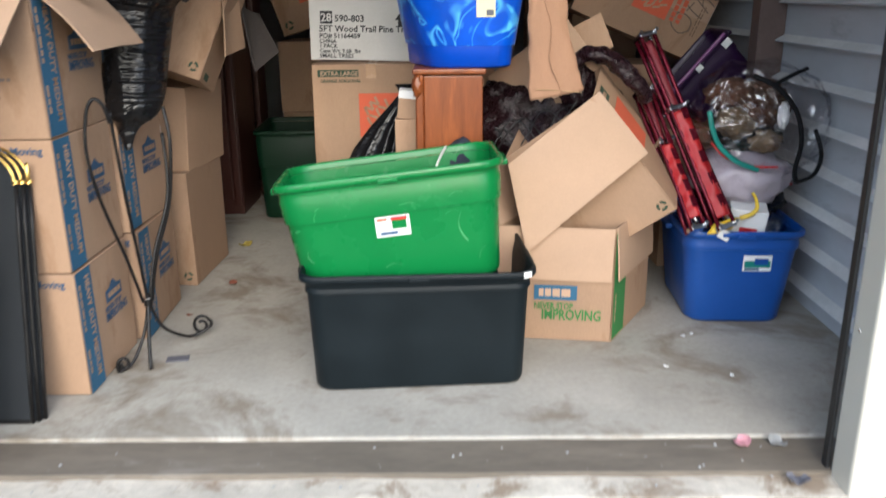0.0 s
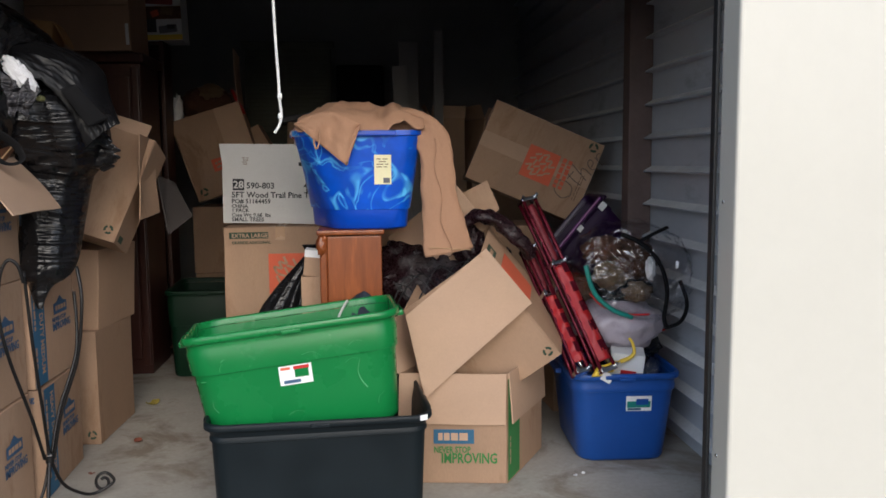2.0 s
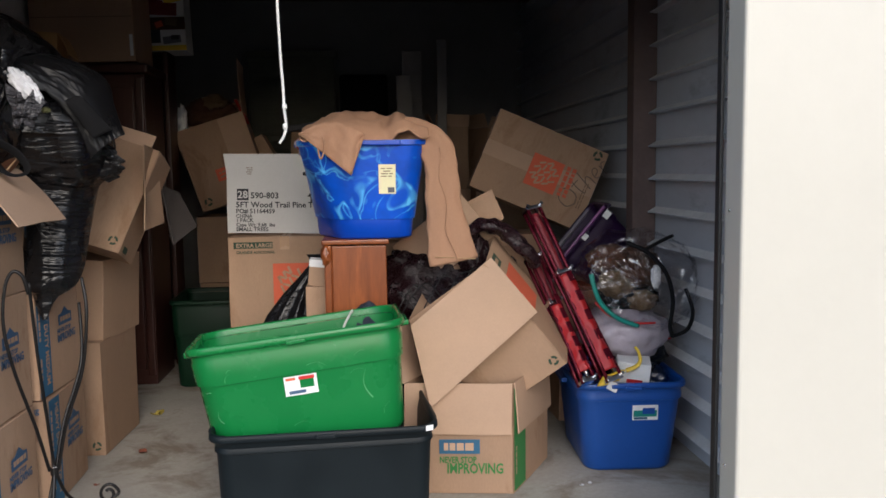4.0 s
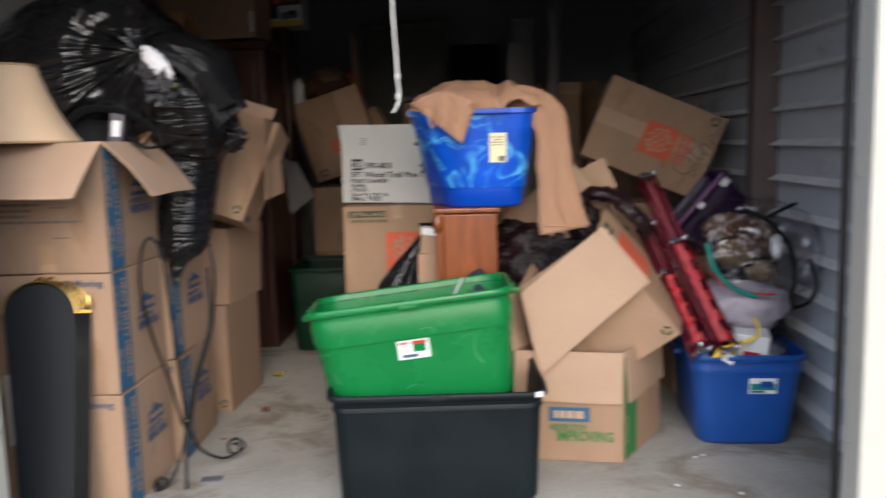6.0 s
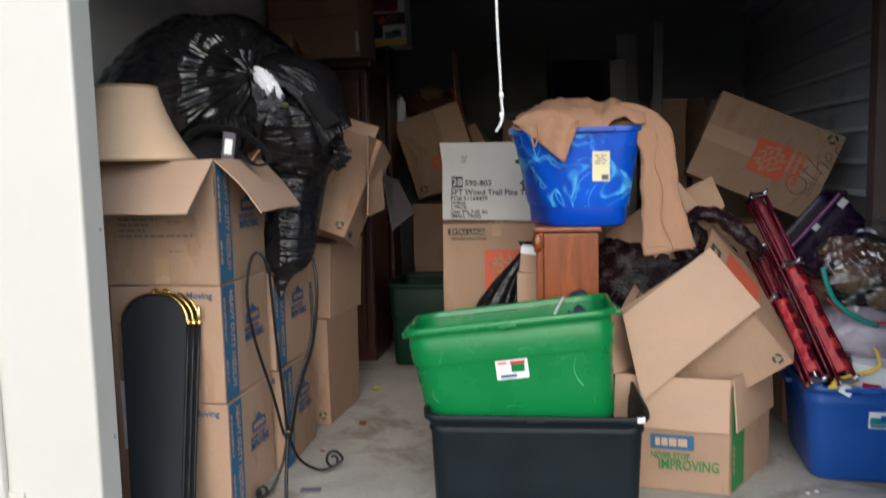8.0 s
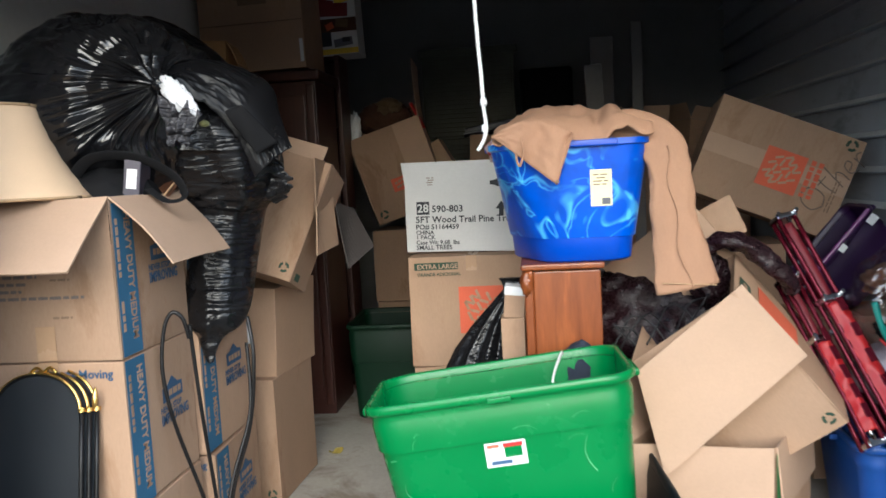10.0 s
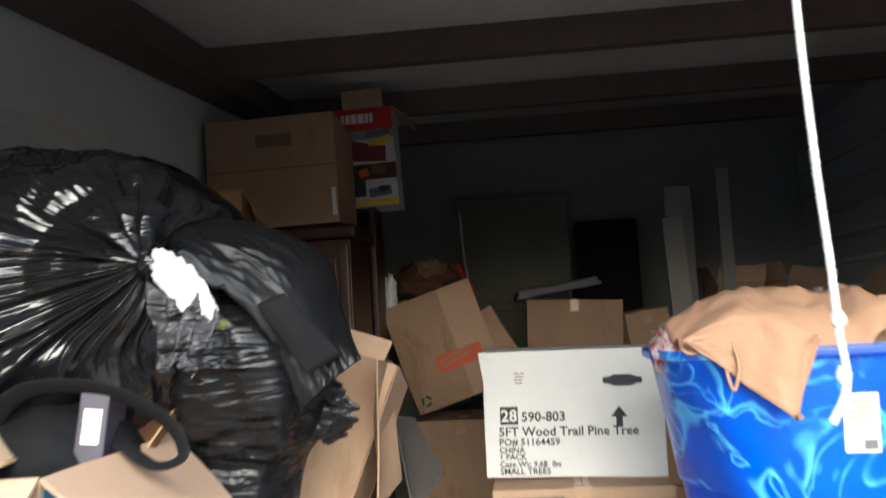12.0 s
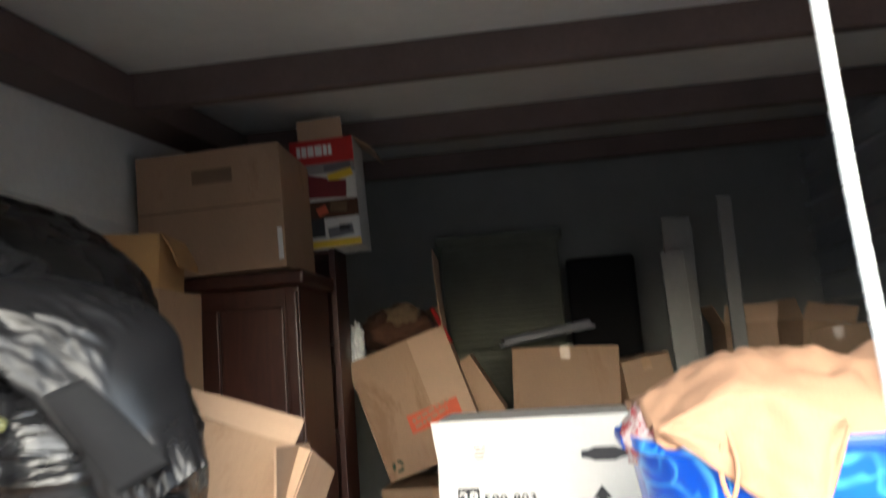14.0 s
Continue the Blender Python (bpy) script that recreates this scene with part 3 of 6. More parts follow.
def tote(name, label, w, d, h, m, mat, taper=0.05, r=0.07, ridge=0.6, category="storage tote", warp=0.0, inset=0.0, sag=0.0):
    """A tapered plastic tub with a rolled rim and moulded step; open."""
    e = thing(name, label, category, m)
    bw, bd = w - 2 * taper, d - 2 * taper
    rings = []

    def at(z, grow, rr):
        k = z / h
        g = grow if z > h - 0.032 else grow - inset
        return rounded(bw + (w - bw) * k * 0.8 + g, bd + (d - bd) * k * 0.8 + g, rr, z)
    rings.append(rounded(bw - 0.03 - inset, bd - 0.03 - inset, r - 0.01, 0.0))
    rings.append(rounded(bw - 0.008 - inset, bd - 0.008 - inset, r, 0.006))
    rings.append(at(0.02, 0, r))
    zr = h * ridge
    rings += [at(zr * 0.5, 0, r), at(zr - 0.001, 0, r), at(zr + 0.0015, 0.013, r), at(h - 0.06, 0.012, r), at(h - 0.05, 0.004, r), at(h - 0.03, 0.004, r)]
    inner = [at(h - 0.03, -0.004, r), at(zr, -0.004, r), at(0.03, -0.006, r), rounded(bw - 0.05 - inset, bd - 0.05 - inset, r - 0.012, 0.01)]
    bm = loft(rings + inner)

    def bend(q):
        for v in q.verts:
            v.co += Vector((0, 1.4, 1.0)) * warp * noise.noise(v.co * 5.0) * max(0.0, v.co.z / h - 0.5) * 2
            if v.co.y < 0:
                v.co.z -= sag * (1 - (2 * v.co.x / w) ** 2) * max(0.0, v.co.z / h - 0.6) * 2.5

    bend(bm)
    body = part("body", bm, mat, e, smooth=True)
    body.data.set_sharp_from_angle(angle=radians(40))
    rim = [at(h - 0.028, -0.004, r), at(h - 0.028, 0.024, r), at(h - 0.022, 0.030, r), at(h - 0.006, 0.027, r), at(h, 0.018, r), at(h, 0.004, r), at(h - 0.006, -0.004, r)]
    bm = loft(rim + [rim[0]], caps=False)
    bend(bm)
    part("rim", bm, mat, e, smooth=True)
    for s in (-1, 1):
        part("handle", rbox(0.03, 0.16, 0.022, 0.008, 2, at=(s * (w / 2 + 0.012), 0, h - 0.05)), mat, e)
    part("latch_lug", rbox(0.07, 0.014, 0.016, 0.005, 2, at=(0, -d / 2 + 0.006 - 0.012, h - 0.03)), mat, e)
    return e


def rib_wall(y0, y1, x, zs, depth, pitch, z0, face, foot=0.022, slope=0.05):
    """Sheet-steel wall with level ribs; face is the side (-1 or 1 in x) that the ribs stand out to."""
    prof = [(0, 0.0)]
    z = z0
    while z < zs:
        prof += [(0, z), (depth, z + foot), (depth, z + foot + 0.006), (0, z + foot + 0.006 + slope)]
        z += pitch
    prof.append((0, zs))
    bm = bmesh.new()
    a = [bm.verts.new((x + face * o, y0, zz)) for o, zz in prof]
    b = [bm.verts.new((x + face * o, y1, zz)) for o, zz in prof]
    for k in range(len(a) - 1):
        f = bm.faces.new((a[k], b[k], b[k + 1], a[k + 1]) if face < 0 else (a[k], a[k + 1], b[k + 1], b[k]))
        # upper rib slopes take the second material, painted as if lit on the right wall
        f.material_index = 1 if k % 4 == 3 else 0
    c0, c1 = bm.verts.new((x - face * 0.03, y0, 0)), bm.verts.new((x - face * 0.03, y1, 0))
    d0, d1 = bm.verts.new((x - face * 0.03, y0, zs)), bm.verts.new((x - face * 0.03, y1, zs))
    bm.faces.new((c0, d0, d1, c1))
    bm.faces.new((a[-1], b[-1], d1, d0))
    bm.faces.new((a[0], c0, c1, b[0]))
    bm.faces.new([c0] + a + [d0])
    bm.faces.new(([c1] + b + [d1])[::-1])
    bmesh.ops.recalc_face_normals(bm, faces=bm.faces[:])
    return bm


# ---- the place: slab, apron, walls, roof ----
XL, XR, YB = -1.86, 1.75, 5.6
JL, JR = -1.263, 1.297


def structure(name, bm, mat, label="", smooth=False):
    ob = part(name, bm, mat, smooth=smooth)
    return tagged(ob, label or name.replace("_", " "), kind="structure")


structure("floor", rbox(XR - XL + 0.1, YB - 0.208 + 0.1, 0.2, 0.012, 12, 0.002, at=((XL + XR) / 2, (YB + 0.208) / 2 + 0.05, -0.2)), "concrete", "worn grey concrete floor slab with stains")
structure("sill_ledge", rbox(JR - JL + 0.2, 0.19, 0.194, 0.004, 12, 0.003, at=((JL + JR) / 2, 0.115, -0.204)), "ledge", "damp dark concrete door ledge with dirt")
structure("apron", rbox(7.6, 0.128, 0.18, 0.012, 40, 0.012, at=(0, -0.028, -0.203)), "strip", "pale chipped concrete strip at the doorway")
bm = bmesh.new()
bmesh.ops.create_grid(bm, x_segments=2, y_segments=2, size=400)
bmesh.ops.translate(bm, vec=(0, 0, -0.045), verts=bm.verts)
structure("ground", bm, "asphalt", "dark asphalt drive with pale grit")
structure("wall_right", rib_wall(0.0, YB, XR, 3.2, 0.045, 0.172, 0.084, -1, 0.004, 0.026), ["steel_grey", "rib_lit"], "grey corrugated sheet steel wall with level ribs")
structure("wall_left", rib_wall(0.0, YB, XL, 3.2, 0.012, 0.62, 0.35, 1), ["wall_left", "wall_left"], "dull white sheet wall with shallow seams")
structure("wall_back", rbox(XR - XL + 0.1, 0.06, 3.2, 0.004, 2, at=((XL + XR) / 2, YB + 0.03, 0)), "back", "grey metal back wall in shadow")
for nm, x0, x1 in (("wall_front_left", -5.5, JL), ("wall_front_right", JR, 5.5)):
    structure(nm, rbox(x1 - x0, 0.12, 3.3, 0.012, 4, 0.002, at=((x0 + x1) / 2, -0.025, -0.06)), "panel", "cream painted steel front wall beside the opening")
structure("door_header", rbox(JR - JL, 0.12, 0.95, 0.01, 3, at=((JL + JR) / 2, -0.025, 2.29)), "panel", "cream painted steel header over the opening")
bm = bmesh.new()
sl = 0.08
roof = [(XL - 0.1, -0.1), (XR + 0.1, -0.1), (XR + 0.1, YB + 0.1), (XL - 0.1, YB + 0.1)]
lo = [bm.verts.new((x, y, 2.60 + sl * y)) for x, y in roof]
hi = [bm.verts.new((x, y, 2.68 + sl * y)) for x, y in roof]
bm.faces.new(lo[::-1])
bm.faces.new(hi)
for k in range(4):
    bm.faces.new((lo[k], lo[(k + 1) % 4], hi[(k + 1) % 4], hi[k]))
structure("ceiling", bm, "ceiling", "off-white sloping roof lining")
for y in (1.41, 2.65, 3.89, 5.1):
    z = 2.60 + sl * y
    bm = rbox(XR - XL - 0.02, 0.06, 0.012, 0.003, 3, at=((XL + XR) / 2, y + 0.03, z - 0.14))
    rbox(XR - XL - 0.02, 0.012, 0.13, 0.003, 3, at=((XL + XR) / 2, y + 0.006, z - 0.13), bm=bm)
    structure("beam", bm, "redoxide", "red-brown primed steel roof beam")
bm = rbox(0.2, YB - 0.3, 0.13, 0.004, 3, at=(0, 0, 0))
bm.transform(pose(XL + 0.115, YB / 2, 2.455 + sl * YB / 2, math.degrees(math.atan(sl)), 0, 0))
structure("beam", bm, "redoxide", "red-brown primed steel beam along the wall")
bm = rbox(0.125, 0.012, 2.6, 0.003, 2, at=(XR - 0.065, 1.856, 0))
rbox(0.012, 0.1, 2.6, 0.003, 2, at=(XR - 0.12, 1.91, 0), bm=bm)
structure("post", bm, "redoxide", "red-brown steel wall post")
bm = rbox(0.012, 0.03, 2.3, 0.003, 2, at=(JR - 0.007, 0.052, -0.03))
structure("trim", bm, "rubber", "black rubber seal at the door edge")
# rolled-up door above the opening, with its pull rope
drum = thing("roller_door", "cream rolled-up steel door above the opening", "door", pose((JL + JR) / 2, 0.27, 2.36))
bm = bmesh.new()
ring = lambda x, r: [(x, r * math.cos(2 * math.pi * k / 28), r * math.sin(2 * math.pi * k / 28)) for k in range(28)]
part("curtain_roll", loft([ring(-1.3, 0.17), ring(1.3, 0.17)]), "panel", drum, smooth=False)
part("bottom_bar", rbox(2.52, 0.03, 0.06, 0.006, 3, at=(0, 0.02, -0.225)), "panel", drum)
RX, RY = -0.026, 0.29
rope = thing("pull_rope", "white braided pull rope with knots hanging in the doorway", "rope", pose(0, 0, 0))
part("cord", tube([(RX - 0.004, RY, 2.22), (RX - 0.008, RY, 1.95), (RX - 0.004, RY, 1.75), (RX + 0.002, RY, 1.62), (RX + 0.004, RY, 1.55), (RX + 0.008, RY, 1.505), (RX + 0.002, RY - 0.003, 1.475), (RX - 0.014, RY - 0.004, 1.448)], 0.0043, 8, 8), "rope", rope, smooth=True)
for z in (1.562, 1.50):
    part("knot", blob((RX + 0.005, RY, z), (0.007, 0.007, 0.010), 0.3, 2.5, z, 3), "rope", rope, smooth=True)

# ---- stacked blue-printed moving cartons ----
LW, LD, LH = 0.457, 0.457, 0.457


def moving_print(e, w, d, h, url=True):
    """Blue strip with words, house-shaped mark and small lines on the sides."""
    decal("printed_strip", 0.115, h - 0.012, "ink_blue", e, right(w, d, -d / 2 + 0.062, h / 2))
    down = pose(0, 0, 0, 0, 0, -90)
    text("HEAVY DUTY MEDIUM", 0.047, "card", e, right(w, d, -d / 2 + 0.068, h - 0.03, 0.0038) @ down, sx=0.8)
    bars(e, right(w, d, -d / 2 + 0.022, h - 0.05, 0.0036) @ down, [(0, 0.17), (0.24, 0.09)], "card", 0.014, 0.0)
    mark = [(-0.07, 0), (0.07, 0), (0.07, 0.045), (0.035, 0.05), (0, 0.075), (-0.035, 0.05), (-0.07, 0.045)]
    bm = slab(mark, 0.001)
    part("printed_house_mark", bm, "ink_blue_dark", e, m=pose(w / 2 + 0.0022, 0.06, h * 0.58, 0, 0, 90))
    bars(e, right(w, d, 0.005, h * 0.58 + 0.025, 0.0036), [(0.0, 0.11)], "card", 0.02)
    text("NEVER STOP", 0.026, "ink_blue_dark", e, right(w, d, -0.03, h * 0.58 - 0.03))
    text("IMPROVING", 0.046, "ink_blue_dark", e, right(w, d, -0.03, h * 0.58 - 0.068), sx=0.8)
    if url:
        text("Moving", 0.036, "ink_blue_dark", e, front(w, d, 0.09, h - 0.05))
        bars(e, front(w, d, -0.06, h - 0.04), [(0, 0.14)], "ink_blue_dark", 0.02)
    else:
        bars(e, front(w, d, -0.17, h * 0.55), [(0, 0.16), (0, 0.13), (0, 0.11), (0, 0.30)], "ink_faint", 0.009, 0.021)
    for z in (0.13, 0.24, 0.36):
        bars(e, front(w, d, 0.03, z), [(0, 0.06)], "ink_brown", 0.006)


AX, AY = -1.105 - LW / 2, 0.502 + LD / 2
for k in range(2):
    e = carton("brown moving carton with blue strip, stacked by the doorway", LW, LD, LH - 0.003, pose(AX + 0.004 * (1 - k), AY, LH * k), seed=k * 3.1, group="stacked moving cartons")
    moving_print(e, LW, LD, LH)
    decal("tape", 0.06, LH * 0.3, "tape", e, front(LW, LD, 0.0, LH * 0.85, 0.0012))
e = carton("open brown moving carton with blue strip, full of bags and books", LW, LD, LH + 0.012, pose(AX, AY, LH * 2), closed=False,
           flaps=[("front", 0.30, 127, 1.0, 0.2), ("right", 0.255, 136, 1.0, 0.8), ("back", 0.24, 60, 1.0, 0.3), ("left", 0.24, 100, 1.0, 0.1)], seed=7.7, group="stacked moving cartons")
moving_print(e, LW, LD, LH, False)
decal("tape", 0.06, 0.1, "tape", e, front(LW, LD, 0.0, 0.055, 0.0012))
BX, BY = -1.085 - LW / 2, 0.995 + LD / 2
for k in range(3):
    e = carton("brown moving carton with blue strip in the second stack", LW, LD, LH - 0.003, pose(BX + (0.012, 0, -0.03)[k], BY, LH * k, 0, 0, (1.5, -1, 0)[k]), seed=k * 2.3 + 20, group="stacked moving cartons")
    moving_print(e, LW, LD, LH)

# carton contents
for nm, lb, x, y, z, w, d, h, rz, ry, mt in (("book", "grey-purple paperback book standing in the open carton", -1.16, 0.76, 1.34, 0.05, 0.12, 0.155, 12, 8, "purple_book"),):
    e = thing(nm, lb, "book", pose(x, y, z, 0, ry, rz))
    part("cover", rbox(w, d, h, 0.003, 2), mt, e)
    part("printed_label", rbox(0.03, 0.0012, 0.06, 0.0004, 1, at=(0.0, -d / 2 - 0.0006, h - 0.09)), "paper", e, "white label")
    part("pages", rbox(w * 0.7, d * 0.96, 0.004, 0.001, 1, at=(0, 0, h - 0.001)), "paper", e)
e = thing("handbag", "black leather handbag with a looped strap in the open carton", "handbag", pose(0, 0, 0))
part("body", blob((-1.27, 0.80, 1.36), (0.16, 0.14, 0.12), 0.1, 2.0, 3.3, 4), "black_cloth", e, smooth=True)
part("strap", tube([(-1.34, 0.7, 1.42), (-1.25, 0.68, 1.5), (-1.12, 0.7, 1.5), (-1.02, 0.74, 1.44), (-0.985, 0.74, 1.375), (-1.03, 0.72, 1.36), (-1.1, 0.74, 1.4)], 0.019, 12, 8, flat=0.16), "black_cloth", e, "wide black webbing strap", smooth=True)

carton("plain narrow carton standing between the stack and the wall", 0.25, 0.36, 0.66, pose(-1.725, 0.78, 0), seed=23, group="wall cartons")
carton("plain narrow carton standing between the stack and the wall", 0.24, 0.36, 0.62, pose(-1.725, 0.78, 0.66, 0, 0, 1), seed=24, group="wall cartons")
e = thing("folded_garment", "dark maroon cloth folded in the open carton", "garment", pose(0, 0, 0))
part("cloth", blob((-1.40, 0.72, 1.345), (0.13, 0.15, 0.06), 0.2, 2.4, 44, 4), "maroon_print", e, smooth=True)
e = thing("leather_wallet", "brown leather wallet leaning in the open carton", "wallet", pose(-1.22, 0.86, 1.36, -55, 0, -12))
part("cover", rbox(0.26, 0.022, 0.15, 0.008, 4, 0.004), "leather", e)
part("edge", tube([(-0.125, -0.013, 0.006), (-0.125, -0.013, 0.144), (0.125, -0.013, 0.144), (0.125, -0.013, 0.006)], 0.003, 6, 1), "shade_trim", e, "pale stitched edge", smooth=True)
e = thing("plastic_wrap", "crumpled clear plastic tucked beside the carton stack", "plastic wrap", pose(0, 0, 0))
part("wrap", blob((-1.60, 0.56, 0.94), (0.035, 0.05, 0.09), 0.3, 3, 27, 4), "clear", e, smooth=True)
part("wrap_end", blob((-1.60, 0.55, 0.84), (0.03, 0.04, 0.05), 0.3, 3, 28, 4), "clear", e, smooth=True)

# lampshade
e = thing("lampshade", "cream bell-shaped cloth lampshade resting on the open carton", "lampshade", pose(-1.492, 0.60, 1.386, 0, 0.5, 0))
prof = [(0.247, 0.0), (0.247, 0.012), (0.222, 0.04), (0.192, 0.085), (0.165, 0.135), (0.142, 0.19), (0.122, 0.245), (0.11, 0.285)]
bm = bmesh.new()
circ = lambda r, z, n=72: [(r * math.cos(2 * math.pi * k / n), r * math.sin(2 * math.pi * k / n), z) for k in range(n)]
rings = [circ(r, z) for r, z in prof] + [circ(r - 0.003, z) for r, z in prof[::-1]]
part("shade", loft(rings + [rings[0]], caps=False), "shade", e, smooth=True)
for r, z in ((0.249, 0.004), (0.111, 0.281)):
    part("trim_band", tube([(r * math.cos(a), r * math.sin(a), z) for a in [2 * math.pi * k / 48 for k in range(49)]], 0.005, 6, 1), "shade_trim", e, smooth=True)

# black bin bags
e = thing("bin_bag", "shiny black bin bag gathered in a knot on the cartons", "bin bag", pose(0, 0, 0))
KNOT = Vector((-1.02, 0.71, 1.715))
part("bag", knotted_bag(Vector((-1.39, 0.98, 1.74)) - KNOT, (0.43, 0.33, 0.33), (0.84, -0.8, -0.06), 0.07, 2.0), "bag_pleated", e, m=pose(*KNOT, 0, -14, 0), smooth=True)
for k, (dx, dz) in enumerate(((-0.10, 0.09), (-0.04, 0.115), (0.02, 0.10), (-0.13, 0.03))):
    part("tuft", tube([KNOT + Vector((0, -0.01, 0)), KNOT + Vector((dx * 0.5, -0.03, dz * 0.6)), KNOT + Vector((dx, -0.02 + 0.01 * k, dz))], (0.010, 0.022), 14, 8, flat=0.3), "bag", e, "gathered loose end", smooth=True)
part("knot", blob(KNOT, (0.028, 0.028, 0.032), 0.3, 2.5, 4.0, 3), "bag", e, smooth=True)
part("fluff", blob((0, 0, 0), (0.078, 0.02, 0.03), 0.22, 2.6, 5.0, 5), "tissue", e, "white fluffy cloth poking out", pose(-0.95, 0.675, 1.668, 0, 46, -14), smooth=True)


def torn_neck(u, v):
    a = Vector((-1.02 + 0.15 * u, 0.69 - 0.04 * u, 1.69 - 0.07 * u))
    a += Vector((0.03 * v - 0.08 * u * v, -0.03 * v, -0.15 * v * (1 - 0.35 * u) - 0.015 * math.sin(u * 7)))
    return a + Vector((0, 0.022 * noise.noise(Vector((u * 7, v * 4, 1))) - 0.012 * math.sin(u * 19 + v * 5), 0))


part("torn_neck", sheet(torn_neck, 24, 18, 0.002), "smoky_film", e, "thin grey torn plastic", smooth=True)
part("package", blob((-0.955, 0.865, 1.60), (0.015, 0.008, 0.010), 0.25, 2, 6, 4), "pack", e, "yellow-green package showing", smooth=True)


def sack_ring(cx, cy, z, rx, ry, seed, n=110, amp=0.17):
    out = []
    amp *= min(1.0, max(0.3, (z - 1.15) / 0.2))
    for k in range(n):
        a = 2 * math.pi * k / n
        q = 1 + amp * noise.noise(Vector((math.cos(a) * 2.2 + seed, math.sin(a) * 2.2, z * 3.0))) + amp * 0.45 * noise.noise(Vector((math.cos(a) * 5, math.sin(a) * 5 + seed, z * 3.5)))
        for fa, fz, w in ((1.3, 11.0, 0.55), (2.2, 24.0, 0.3), (3.0, 46.0, 0.11)):
            q += amp * w * (0.25 - abs(noise.noise(Vector((math.cos(a) * fa + seed, math.sin(a) * fa, z * fz + 1.5 * math.sin(a + z * 2))))))
        out.append((cx + rx * q * math.cos(a), cy + ry * q * math.sin(a), z + 0.02 * noise.noise(Vector((a, seed, z * 5)))))
    return out


e = thing("bin_bag", "full black bin bag slumping between the carton stacks", "bin bag", pose(0, 0, 0))
keys = [(0.79, -1.055, 1.0, 0.010, 0.010), (0.84, -1.055, 1.0, 0.028, 0.024), (0.885, -1.05, 1.01, 0.05, 0.045), (0.925, -1.04, 1.03, 0.10, 0.09), (1.0, -1.035, 1.06, 0.12, 0.12), (1.18, -1.03, 1.13, 0.128, 0.15), (1.30, -1.02, 1.16, 0.14, 0.17),
        (1.37, -1.01, 1.16, 0.19, 0.21), (1.48, -1.015, 1.12, 0.21, 0.24), (1.58, -1.03, 1.11, 0.215, 0.24), (1.68, -1.05, 1.16, 0.18, 0.2), (1.75, -1.05, 1.25, 0.12, 0.13), (1.77, -1.05, 1.25, 0.04, 0.04)]
dense = smooth_path([(z, cx, cy) for z, cx, cy, a, b in keys], 18)
dense_r = smooth_path([(a, b, 0) for z, cx, cy, a, b in keys], 18)
part("bag", loft([sack_ring(p.y, p.z, p.x, max(0.008, q.x), max(0.008, q.y), 4.0, amp=0.13) for p, q in zip(dense, dense_r)]), "bag_matt", e, smooth=True)
part("knot", blob((-1.05, 1.25, 1.765), (0.035, 0.03, 0.02), 0.3, 2.5, 12, 3), "bag", e, smooth=True)
e = thing("bin_bag", "dull black bin bag heaped at the wall", "bin bag", pose(0, 0, 0))
part("bag", blob((-1.525, 1.70, 1.735), (0.335, 0.42, 0.385), 0.07, 1.3, 9.0, 5), "bag_dull", e, smooth=True)
part("knot", blob((-1.40, 1.98, 1.90), (0.04, 0.035, 0.03), 0.3, 2.5, 15, 3), "bag_dull", e, smooth=True)
e = thing("black_jacket", "black nylon jacket thrown over the bin bags", "jacket", pose(0, 0, 0))


TOP_EDGE = smooth_path([(-1.10, 0.93, 1.80), (-0.98, 1.02, 1.825), (-0.86, 1.05, 1.785), (-0.785, 1.06, 1.72), (-0.76, 1.04, 1.63), (-0.715, 1.0, 1.51)], 12)
LOW_EDGE = smooth_path([(-1.06, 0.83, 1.75), (-1.0, 0.86, 1.69), (-0.93, 0.89, 1.64), (-0.88, 0.91, 1.57), (-0.85, 0.93, 1.50), (-0.83, 0.95, 1.42)], 12)


def jacket(u, v):
    """Cloth between the two edges, its folds running along u."""
    k = u * (len(TOP_EDGE) - 1)
    a = int(min(k, len(TOP_EDGE) - 2))
    f = k - a
    t = TOP_EDGE[a].lerp(TOP_EDGE[a + 1], f)
    b = LOW_EDGE[a].lerp(LOW_EDGE[a + 1], f)
    p = t.lerp(b, v)
    w = v + 0.10 * noise.noise(Vector((u * 2.2, v * 2, 6)))
    fold = 0.020 * (0.5 - 2 * abs(noise.noise(Vector((w * 2.6, u * 1.3, 3))))) + 0.005 * (0.5 - 2 * abs(noise.noise(Vector((w * 7.0 + 2 * u, u * 3.4, 8))))) + 0.009 * (0.3 - abs(noise.noise(Vector((u * 5 + v * 3, v * 8 - u * 4, 2))))) + 0.005 * (0.3 - abs(noise.noise(Vector((u * 11 - v * 5, v * 13, 5)))))
    fold *= min(1.3, max(0.0, 0.35 + 1.6 * noise.noise(Vector((u * 3.1, v * 2.3, 1.4)))))
    swell = math.sin(math.pi * min(1, max(0, v))) ** 0.7
    out = Vector((0.45, -0.75, 0.48))
    ragged = 0.012 * noise.noise(Vector((u * 14, 5, 0))) * (v > 0.97)
    return p + out * (fold + 0.045 * swell * (1 - 0.4 * u)) + Vector((0, 0, ragged))


part("body", sheet(jacket, 110, 90, 0.005), "nylon", e, smooth=True)


